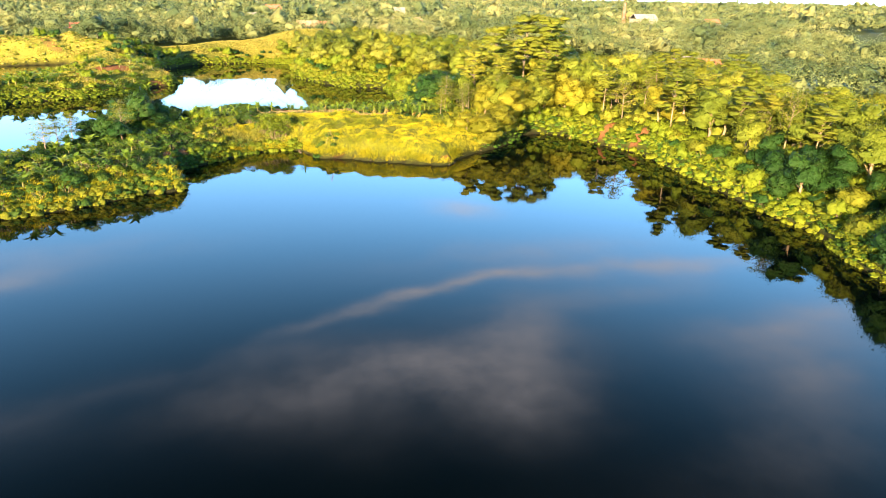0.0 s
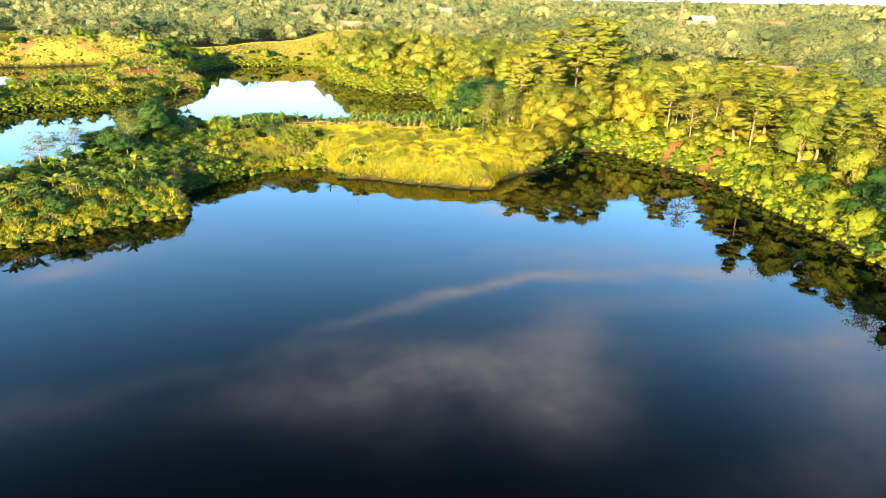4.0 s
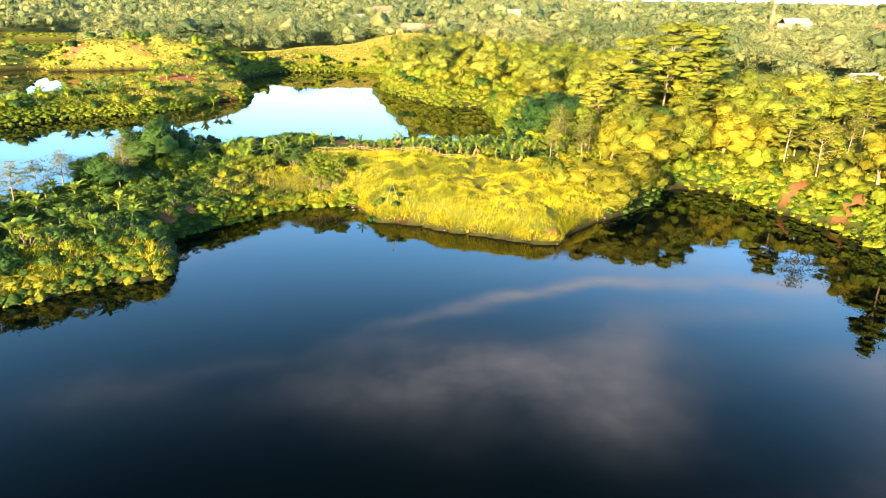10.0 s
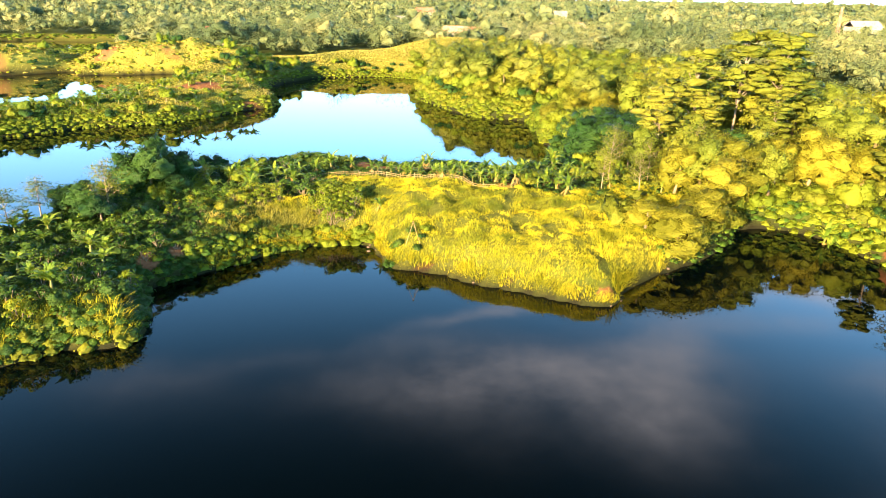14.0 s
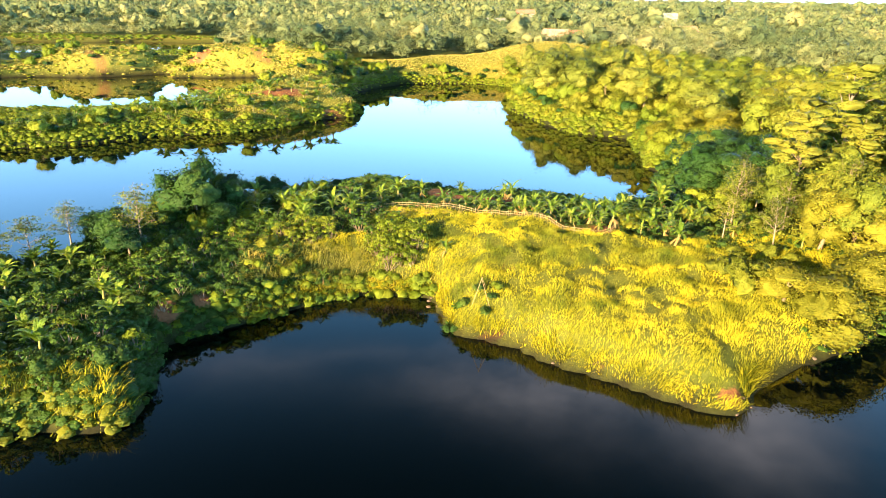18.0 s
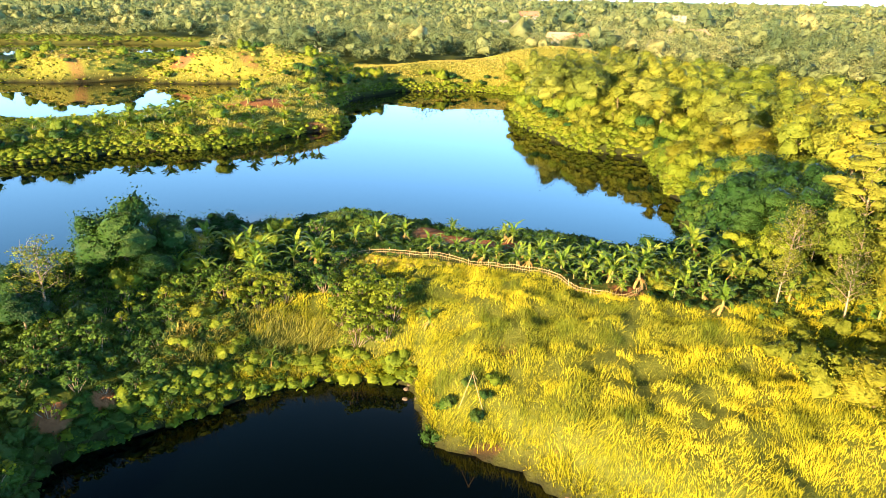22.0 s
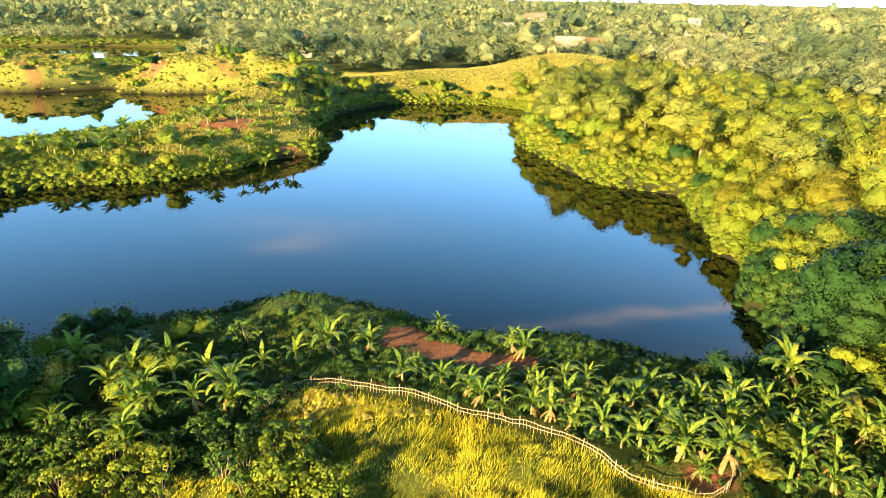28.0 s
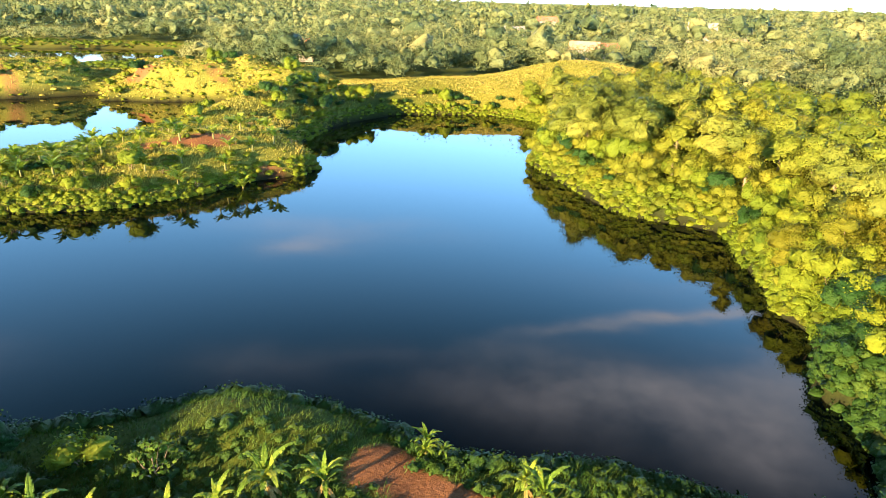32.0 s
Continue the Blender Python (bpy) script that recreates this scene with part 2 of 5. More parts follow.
def make_water():
    m, n, l = material("lake_water")
    d = n.new("ShaderNodeBsdfPrincipled")
    d.inputs["IOR"].default_value = 1.33
    d.inputs["Specular IOR Level"].default_value = 0.5
    pos = n.new("ShaderNodeNewGeometry").outputs["Position"]
    f = noise_fac(n, l, 0.02, 3, pos)
    l.new(ramp(n, l, f, [(0.3, (0.0002, 0.0007, 0.0011)), (0.7, (0.0003, 0.0012, 0.0018))]), d.inputs["Base Color"])
    patches = noise_fac(n, l, 0.035, 2, pos)
    l.new(ramp(n, l, patches, [(0.45, (0.012,) * 3), (0.7, (0.05,) * 3)]), d.inputs["Roughness"])
    rip = noise_fac(n, l, 0.9, 3, pos)
    bp = n.new("ShaderNodeBump"); bp.inputs["Strength"].default_value = 0.05; bp.inputs["Distance"].default_value = 0.012
    l.new(rip, bp.inputs["Height"]); l.new(bp.outputs[0], d.inputs["Normal"])
    o = n.new("ShaderNodeOutputMaterial")
    l.new(d.outputs[0], o.inputs["Surface"])
    return m


M_WATER = make_water()


def make_ground():
    """Earth under low growth: green and yellow turf by noise, bare reddish soil where the soil attribute says so."""
    m, n, l = material("ground_turf")
    pos = n.new("ShaderNodeNewGeometry").outputs["Position"]
    big, mid, fine = noise_fac(n, l, 0.02, 4, pos), noise_fac(n, l, 0.25, 5, pos), noise_fac(n, l, 2.6, 5, pos, 0.7)
    turf = mix_col(n, l, 0.45, ramp(n, l, mid, [(0.3, (0.016, 0.032, 0.006)), (0.7, (0.055, 0.078, 0.012))]),
                   ramp(n, l, fine, [(0.35, (0.013, 0.026, 0.005)), (0.65, (0.07, 0.09, 0.014))]))
    yel = n.new("ShaderNodeAttribute"); yel.attribute_name = "dry"
    dry = mix_col(n, l, 0.5, ramp(n, l, mid, [(0.3, (0.105, 0.125, 0.016)), (0.7, (0.215, 0.210, 0.030))]),
                  ramp(n, l, fine, [(0.35, (0.085, 0.095, 0.016)), (0.65, (0.25, 0.225, 0.045))]))
    turf = mix_col(n, l, yel.outputs["Fac"], turf, dry)
    soil = n.new("ShaderNodeAttribute"); soil.attribute_name = "soil"
    dirt = mix_col(n, l, 0.5, ramp(n, l, mid, [(0.3, (0.11, 0.045, 0.020)), (0.7, (0.20, 0.088, 0.036))]),
                   ramp(n, l, fine, [(0.3, (0.08, 0.034, 0.017)), (0.7, (0.22, 0.11, 0.05))]))
    edge = n.new("ShaderNodeMath"); edge.operation = "MULTIPLY_ADD"
    l.new(fine, edge.inputs[0]); edge.inputs[1].default_value = 0.7
    l.new(soil.outputs["Fac"], edge.inputs[2])
    k = ramp(n, l, edge.outputs[0], [(0.72, (0, 0, 0)), (0.92, (1, 1, 1))])
    col = mix_col(n, l, k, turf, dirt)
    wet = n.new("ShaderNodeAttribute"); wet.attribute_name = "wet"
    col = mix_col(n, l, wet.outputs["Fac"], col, (0.011, 0.012, 0.006))
    d = n.new("ShaderNodeBsdfPrincipled")
    d.inputs["Roughness"].default_value = 0.95
    d.inputs["Specular IOR Level"].default_value = 0.08
    l.new(col, d.inputs["Base Color"])
    bp = n.new("ShaderNodeBump"); bp.inputs["Strength"].default_value = 0.6; bp.inputs["Distance"].default_value = 0.25
    l.new(fine, bp.inputs["Height"]); l.new(bp.outputs[0], d.inputs["Normal"])
    o = n.new("ShaderNodeOutputMaterial")
    l.new(d.outputs[0], o.inputs["Surface"])
    return m


M_GROUND = make_ground()


# ---- mesh helpers ----
def quads(name, V, F, *rest):
    """A mesh of quads from places and corner numbers, with leaf normals if given, a material and smooth or not."""
    rest = list(rest)
    normals = rest.pop(0) if isinstance(rest[0], np.ndarray) else None
    mat, smooth = rest[0], (len(rest) > 1 and rest[1]) or normals is not None
    V, F = np.asarray(V, dtype=np.float32).reshape(-1, 3), np.asarray(F, dtype=np.int32).reshape(-1, 4)
    me = bpy.data.meshes.new(name)
    me.vertices.add(len(V)); me.vertices.foreach_set("co", V.ravel())
    me.loops.add(F.size); me.loops.foreach_set("vertex_index", F.ravel())
    me.polygons.add(len(F)); me.polygons.foreach_set("loop_start", np.arange(0, F.size, 4, dtype=np.int32))
    if smooth:
        me.polygons.foreach_set("use_smooth", np.ones(len(F), dtype=bool))
    me.materials.append(mat)
    me.update(calc_edges=True)
    me.validate()
    if normals is not None:
        me.normals_split_custom_set_from_vertices(normals.reshape(-1, 3))
    return me


def child(name, me, parent, label=""):
    ob = new(name, me)
    ob.parent = parent
    return tagged(ob, label)


def part(name, bm, mat, parent, label=""):
    me = bpy.data.meshes.new(name)
    bm.to_mesh(me); bm.free()
    me.materials.append(mat)
    return child(name, me, parent, label)


def join(pieces):
    V, F, N, k = [], [], [], 0
    for v, f, *n in pieces:
        V.append(np.asarray(v, float).reshape(-1, 3)); F.append(np.asarray(f, int).reshape(-1, 4) + k)
        N += n
        k += len(V[-1])
    return (np.concatenate(V), np.concatenate(F)) + ((np.concatenate(N),) if N else ())


def tube(points, radii, sides=6):
    """A tapered round limb along points."""
    P = np.asarray(points, float)
    V, F = [], []
    for i, p in enumerate(P):
        d = P[min(i + 1, len(P) - 1)] - P[max(i - 1, 0)]
        d = d / (np.linalg.norm(d) + 1e-9)
        a = np.cross(d, (0.31, 0.95, 0.05)); a /= np.linalg.norm(a) + 1e-9
        b = np.cross(d, a)
        for k in range(sides):
            w = 2 * math.pi * k / sides
            V.append(p + radii[i] * (math.cos(w) * a + math.sin(w) * b))
    for i in range(len(P) - 1):
        for k in range(sides):
            F.append((i * sides + k, i * sides + (k + 1) % sides, (i + 1) * sides + (k + 1) % sides, (i + 1) * sides + k))
    return V, F


def unit(a):
    return a / (np.linalg.norm(a, axis=1, keepdims=True) + 1e-9)


def lump_field(rng):
    """Uneven swelling of a crown over directions, about -0.3 to 0.3."""
    K = np.concatenate([unit(rng.normal(0, 1, (5, 3))) * k for k in (2.2, 4.6, 9.0)]) * 1.6
    A, ph = np.repeat((0.10, 0.075, 0.045), 5), rng.uniform(0, 6.28, 15)
    puff = np.repeat((0.0, 1.0, 1.0), 5)

    def swell(D):
        q = D @ K.T + ph
        s = np.sin(q)
        g = (np.cos(q) * A * (1 - puff + puff * 1.6 * np.sign(s))) @ K
        return ((s * (1 - puff) + puff * (1.6 * np.abs(s) - 1)) * A).sum(1), g - D * (g * D).sum(1, keepdims=True)

    return swell


def lobe(rng, c, rad, count, size, low=-0.55, wide=0.8, fine=(11, 6), core=0.74, ragged=0.17):
    """One leafy lobe of a crown: a puffed mass of foliage with lumps, and single folded leaves standing out of it."""
    c, rad = np.asarray(c, float), np.asarray(rad, float)
    swell = lump_field(rng)

    def form(D):
        up, bend = swell(D)
        return up, unit((D - 0.55 * bend) / rad * rad.mean())

    a, h = fine
    lat = np.linspace(math.asin(max(low - 0.2, -0.95)), 1.5, h + 1)[:, None] + np.zeros((1, a))
    lon = 2 * math.pi * (np.arange(a)[None, :] + 0.5 * (np.arange(h + 1)[:, None] % 2)) / a
    D = np.stack((np.cos(lat) * np.cos(lon), np.cos(lat) * np.sin(lon), np.sin(lat)), 2).reshape(-1, 3)
    up, S = form(D)
    V = c + D * rad * ((1 + 1.2 * up) * core * rng.uniform(0.92 - ragged, 0.92 + ragged, len(D)))[:, None]
    i = (np.arange(h)[:, None] * a + np.arange(a)[None, :]).ravel()
    k = (np.arange(h)[:, None] * a + (np.arange(a)[None, :] + 1) % a).ravel()
    mass = (V, np.stack((i, k, k + a, i + a), 1), unit(S + rng.normal(0, 2.3 * ragged, D.shape)))
    count = int(count * 1.7)
    z, w = rng.uniform(low, 1, count), rng.uniform(0, 2 * math.pi, count)
    s = np.sqrt(1 - z * z)
    D = np.stack((s * np.cos(w), s * np.sin(w), z), 1)
    up, S = form(D)
    P = c + D * rad * ((1 + 1.2 * up) * rng.uniform(0.7, 1.12, count))[:, None]
    N = unit(S + rng.normal(0, 0.42, (count, 3)) + np.array((0, 0, 0.2)))
    return join((mass, leaves_at(rng, P, N, size * 0.64, wide, S)))


def rounded(crown, centre, rad, share=0.45):
    """The leaves of a crown turned in part to the form of the whole head, so that it has a lit and a shaded side."""
    V, F, N = crown
    whole = unit((V - np.asarray(centre, float)) / np.asarray(rad, float) ** 2)
    return V, F, unit((1 - share) * N + share * whole)


def leaf_blobs(rng, centres, radii, count, size, flat=1.0, low=-0.35, wide=0.75, bed=False):
    """Loose clumps of single folded leaves on the outer shell of blobs, on a bed of close growth if asked."""
    C0, R0 = np.asarray(centres, float), np.asarray(radii, float)
    C = np.repeat(C0, count, axis=0)
    R = np.repeat(R0, count)[:, None]
    n = len(C)
    z = rng.uniform(low, 1, n)
    w = rng.uniform(0, 2 * math.pi, n)
    s = np.sqrt(np.maximum(0, 1 - z * z))
    D = np.stack((s * np.cos(w), s * np.sin(w), z), 1)
    P = C + D * R * rng.uniform(0.78, 1.12, (n, 1)) * np.array((1, 1, flat))
    S = unit(D * np.array((1, 1, 1 / max(flat, 0.3))))
    N = unit(S + rng.normal(0, 0.5, (n, 3)) + np.array((0, 0, 0.25)))
    made = leaves_at(rng, P, N, size, wide, S)
    if not bed:
        return made
    a, h, m = 6, 2, len(C0)
    lat = np.array((-0.35, 0.45, 1.45))[:, None] + np.zeros((1, a))
    lon = 2 * math.pi * (np.arange(a)[None, :] + 0.5 * (np.arange(h + 1)[:, None] % 2)) / a
    D = np.stack((np.cos(lat) * np.cos(lon), np.cos(lat) * np.sin(lon), np.sin(lat)), 2).reshape(-1, 3)
    V = C0[:, None] + D[None] * (R0[:, None] * rng.uniform(0.55, 1.0, (m, len(D))))[:, :, None] * np.array((1, 1, flat))
    i = (np.arange(h)[:, None] * a + np.arange(a)[None, :]).ravel()
    k = (np.arange(h)[:, None] * a + (np.arange(a)[None, :] + 1) % a).ravel()
    F = np.stack((i, k, k + a, i + a), 1)[None] + (np.arange(m) * len(D))[:, None, None]
    S = unit(D * np.array((1, 1, 1 / max(flat, 0.3))))[None] + np.array((0, 0, 0.4)) + rng.normal(0, 0.4, (m, len(D), 3))
    return join(((V.reshape(-1, 3), F.reshape(-1, 4), unit(S.reshape(-1, 3))), made))


def leaves_at(rng, P, N, size, wide, S):
    """Folded leaves at places P facing N, shaded for the greater part by the clump's own form S."""
    n = len(P)
    T = unit(np.cross(N, rng.normal(0, 1, (n, 3))))
    B = np.cross(N, T)
    L = size * rng.uniform(0.65, 1.35, (n, 1))
    V = np.empty((n, 4, 3))
    V[:, 0] = P - T * L * 0.5
    V[:, 1] = P + B * L * wide * 0.5 + N * L * 0.12
    V[:, 2] = P + T * L * 0.5
    V[:, 3] = P - B * L * wide * 0.5 + N * L * 0.12
    return V.reshape(-1, 3), np.arange(n * 4).reshape(-1, 4)[:, ::-1], np.repeat(unit(0.86 * S + 0.14 * N), 4, axis=0)


def blades(rng, P, height, width, lean=0.35, wind=(0.25, 0.35), out=None):
    """Grass blades at places P, each two bent quads."""
    n = len(P)
    h = height * rng.uniform(0.6, 1.25, n)
    w = rng.uniform(0, 2 * math.pi, n)
    side = np.stack((np.cos(w), np.sin(w), np.zeros(n)), 1) * (width * rng.uniform(0.7, 1.3, n))[:, None]
    tilt = np.stack((rng.normal(wind[0], lean, n), rng.normal(wind[1], lean, n), np.zeros(n)), 1)
    if out is not None:
        tilt[:, :2] += out
    mid = P + tilt * (h * 0.35)[:, None] + np.array((0, 0, 1)) * (h * 0.6)[:, None]
    tip = P + tilt * h[:, None] + np.array((0, 0, 1)) * (h * 0.92)[:, None]
    V = np.empty((n, 6, 3))
    V[:, 0], V[:, 1], V[:, 2], V[:, 3] = P - side * 0.5, P + side * 0.5, mid + side * 0.4, mid - side * 0.4
    V[:, 4], V[:, 5] = tip + side * 0.06, tip - side * 0.06
    b = (np.arange(n) * 6)[:, None]
    F = np.concatenate((b + np.array((0, 1, 2, 3)), b + np.array((3, 2, 4, 5))), 0)
    return V.reshape(-1, 3), F


# ---- the lie of the land ----
LAKE_FRONT = [(68, 40), (69, 57), (70, 64), (73.6, 74), (72.6, 80), (73.6, 94), (73.8, 112), (74, 126), (69.5, 136), (67.5, 145), (62, 149.5),
              (56, 149), (51.5, 142), (45, 136), (38.5, 131.5), (33.5, 127), (31.3, 123), (27, 123.5), (21.4, 126.3), (16, 128.5),
              (12, 131.3), (6.3, 133), (4, 137.5), (1.8, 141), (-5, 140.3), (-10, 137.5), (-14, 133), (-19, 128.5), (-21.2, 125),
              (-19.5, 121), (-18.3, 117), (-17.6, 113.8), (-20.5, 112.3), (-24, 112), (-28, 108.5), (-35, 104.3), (-42, 101.5),
              (-62, 92), (-90, 70), (-98, 20), (-80, -45), (0, -75), (55, -50), (66, 0)]
LAKE_MIDDLE = [(-130, 136), (-95, 132), (-66, 129), (-53, 131), (-46.5, 135.5), (-43.8, 141), (-42.5, 147), (-41, 154), (-37, 161), (-32.5, 166.5), (-28, 170.5), (-21, 174), (-15, 177.5), (-6, 178), (0, 176),
               (7, 174), (14, 175), (20, 174), (28, 172.5), (33.5, 175), (35.5, 181), (36, 188), (34.3, 192), (38, 203), (36, 208),
               (36.5, 217), (35.7, 225), (36, 235), (30.5, 238.6), (24, 240.7), (18, 247), (12.3, 259), (6, 272), (5.2, 279), (7, 300),
               (6.4, 321), (-3.7, 330), (-20, 330), (-36, 323.5), (-43, 312), (-46.6, 304), (-48, 290), (-48, 279), (-47, 271), (-41, 263.5), (-36.3, 258.5),
               (-38, 252), (-44, 246.4), (-49.5, 235.5), (-58, 225.5), (-66, 221.5), (-74, 218), (-87, 205), (-105, 195), (-135, 180)]
LAKE_WEST = [(-106, 249), (-100, 259), (-94.5, 264), (-90, 274), (-85, 283), (-77, 295), (-78, 306), (-80, 318), (-83, 327), (-92.7, 331), (-104.5, 328), (-112, 325), (-121, 324), (-128, 321),
             (-129, 325), (-137, 332), (-147, 323), (-159, 313.5), (-176, 312), (-195, 300), (-200, 265), (-170, 240), (-130, 238)]
LAKE_FAR = [(-360, 400), (-300, 385), (-235, 380), (-200, 398), (-170, 420), (-160, 450), (-175, 485), (-215, 500), (-252, 487), (-298, 475), (-350, 465)]
LAKES = [LAKE_FRONT, LAKE_MIDDLE, LAKE_WEST, LAKE_FAR]


def smooth_ring(ring, steps=3):
    """A closed shoreline rounded between its corners."""
    P = np.asarray(ring, float)
    a, b, c, d = np.roll(P, 1, 0), P, np.roll(P, -1, 0), np.roll(P, -2, 0)
    rows = []
    for k in range(steps):
        t = k / steps
        rows.append(0.5 * (2 * b + (c - a) * t + (2 * a - 5 * b + 4 * c - d) * t * t + (3 * b - a - 3 * c + d) * t ** 3))
    return np.stack(rows, 1).reshape(-1, 2)


RINGS = [smooth_ring(r) for r in LAKES]


def inside(ring, x, y):
    ring = np.asarray(ring, float)
    hit = np.zeros(x.shape, bool)
    for (x0, y0), (x1, y1) in zip(ring, np.roll(ring, -1, 0)):
        if y0 != y1:
            hit ^= ((y0 > y) != (y1 > y)) & (x < (x1 - x0) * (y - y0) / (y1 - y0) + x0)
    return hit


def shore_distance(x, y):
    """Metres from the nearest shore: above nought on land, below in water."""
    best = np.full(x.shape, 1e9)
    wet = np.zeros(x.shape, bool)
    for ring in RINGS:
        for (x0, y0), (x1, y1) in zip(ring, np.roll(ring, -1, 0)):
            dx, dy = x1 - x0, y1 - y0
            t = np.clip(((x - x0) * dx + (y - y0) * dy) / (dx * dx + dy * dy + 1e-9), 0, 1)
            best = np.minimum(best, (x - x0 - t * dx) ** 2 + (y - y0 - t * dy) ** 2)
        wet |= inside(ring, x, y)
    return np.where(wet, -1, 1) * np.sqrt(best)


def wave(x, y, size, seed):
    """Smooth random ground swell, -1 to 1, from a few crossing sines."""
    r = np.random.default_rng(seed)
    z = 0
    for _ in range(6):
        a, p, k = r.uniform(0, 6.28), r.uniform(0, 6.28), r.uniform(0.6, 1.7) * 6.28 / size
        z = z + np.sin(k * (x * math.cos(a) + y * math.sin(a)) + p)
    return z / 6


def hump(x, y, cx, cy, rx, ry, turn=0.0):
    c, s = math.cos(turn), math.sin(turn)
    p, q = ((x - cx) * c + (y - cy) * s) / rx, ((y - cy) * c - (x - cx) * s) / ry
    return np.exp(-(p * p + q * q))


# height of plateau added: centre, radii, turn, metres
HUMPS = [(14, 152, 18, 10, 0.0, 1.6), (-40, 125, 25, 18, 0.0, -0.6), (-56, 252, 18, 11, 0.6, 3.6), (-94, 258, 24, 20, 0.3, -3.0), (-112, 225, 24, 24, 0.0, -2.0), (-62, 300, 9, 32, -0.25, 5.5),
         (19, 368, 34, 22, 0.15, 9.5), (-28, 345, 22, 12, 0.3, 4.0), (40, 280, 30, 40, 0.0, 3.0),
         (95, 130, 16, 50, 0.0, 3.5), (70, 190, 30, 30, 0.0, 2.0), (-11, 172, 6, 4, 0.1, 1.6), (14, 170, 5, 3.5, 0.0, 0.9), (-75, 350, 18, 14, 0.3, 3.0), (-260, 440, 110, 70, 0.0, -2.6)]


# flat-topped earth cliffs left by digging: centre, radii, turn, metres
MESAS = [(-112, 349, 24, 19, 0.1, 6.2), (-166, 336, 26, 20, -0.45, 5.0), (-80, 352, 15, 14, 0.3, 3.0)]


def ground_height(x, y, sd=None):
    x, y = np.asarray(x, float), np.asarray(y, float)
    if sd is None:
        sd = shore_distance(x, y)
    plateau = 3.9 + 0.5 * wave(x, y, 60, 3) + 0.35 * wave(x, y, 17, 4)
    for cx, cy, rx, ry, turn, h in HUMPS:
        plateau = plateau + h * hump(x, y, cx, cy, rx, ry, turn)
    for cx, cy, rx, ry, turn, h in MESAS:
        m = np.clip(2.6 * hump(x, y, cx, cy, rx, ry, turn) - 0.55, 0, 1)
        plateau = plateau + h * m * m * (3 - 2 * m) * (1 + 0.12 * wave(x, y, 12, 21)) - 1.6 * np.abs(wave(x * 1.6, y * 0.5, 9, 22)) * m * (1 - m) * 4
    far = np.clip((np.hypot(x, y - 200) - 500) / 2500, 0, 1)
    plateau = plateau + far * (3 + 4 * wave(x, y, 1400, 8))
    gentle = 1.5 + 0.3 * hump(x, y, 22, 128, 20, 11) + 1.5 * hump(x, y, -36, 105, 14, 7, 0.3) + 2.0 * hump(x, y, -5, 145, 12, 8) \
        + 1.5 * hump(x, y, -48, 238, 25, 14, 0.9) + 3 * hump(x, y, 0, 335, 25, 12)
    land = plateau * (1 - np.exp(-np.maximum(sd, 0) / gentle)) + (0.12 * wave(x, y, 3.5, 6) + 0.55 * np.abs(wave(x, y * 1.2, 5.0, 12)) * np.clip(1.5 * hump(x, y, 12, 141, 32, 15), 0, 1) + 0.9 * wave(x, y, 6.5, 9) * np.clip(1.5 * hump(x, y, 14, 141, 30, 14), 0, 1)) * np.clip(sd / 3, 0, 1)
    return np.where(sd > 0, np.maximum(land, 0.01), np.maximum(-3.0, sd * 0.5))


def gz(x, y):
    return float(ground_height(np.array([x]), np.array([y]))[0])


# bare soil: centre, radii, turn, strength
SOILS = [(-0.3, 169.4, 2.0, 2.6, -0.5, 1.0), (2.6, 167.8, 3.0, 1.8, -0.3, 1.0), (5.6, 166.8, 3.2, 1.5, -0.2, 1.0), (9.0, 166.4, 3.0, 1.2, -0.05, 1.0), (-19.6, 130.6, 1.1, 1.0, 0.6, 0.9), (-21.9, 127.9, 1.2, 1.2, 0.6, 0.9), (76.0, 128.3, 3.6, 1.5, 0.1, 0.75), (72.2, 137.0, 3.4, 1.3, 0.35, 0.72), (22, 153, 2, 1.5, 0, 0.7), (30.8, 123.9, 1.5, 0.55, 0.3, 0.85), (11, 131.7, 4.5, 0.4, -0.2, 0.7), (20.5, 127.0, 1.6, 0.4, -0.4, 0.5), (-55, 248, 7, 3.5, 0.5, 0.75)]
SOILS += [(-42, 249, 3.5, 1.6, 0.6, 0.6), (-63, 243, 4, 2.5, 0.6, 0.6), (-98, 337, 7, 3, -0.3, 0.5), (-160, 321, 16, 3.5, -0.6, 0.5), (-76, 356, 7, 4, 0.2, 0.6), (11, 140.5, 1.0, 1.8, 0.2, 0.5), (-122, 334, 7, 4.0, 0.1,0.62), (0, 160.6, 9, 0.5, -0.1, 0.5), (-10, 173, 6, 1.5, 0.1, 0.35)]
# dry yellow growth
DRYS = [(16, 139, 26, 14, -0.1, 0.3), (-32, 108, 14, 5, 0.4, 0.4), (-5, 143, 10, 5, 0, 0.3), (5, 355, 45, 26, 0.1, 1.0), (-110, 345, 34, 22, 0.1, 1.0), (-165, 334, 34, 20, -0.5, 0.9), (-80, 352, 20, 16, 0.3, 0.9),
        (-57, 246, 26, 17, 0.6, 0.75), (-62, 306, 12, 34, -0.2, 0.9), (35, 148, 12, 10, 0, 0.15), (72, 138, 5, 10, 0, 0.2), (-110, 305, 14, 3, 0, 0.9), (-290, 495, 110, 16, 0.1, 0.8)]


def spots(x, y, rows):
    z = np.zeros(np.shape(x))
    for cx, cy, rx, ry, turn, s in rows:
        z = np.maximum(z, s * np.clip(1.6 * hump(x, y, cx, cy, rx, ry, turn) - 0.1, 0, 1))
    return z


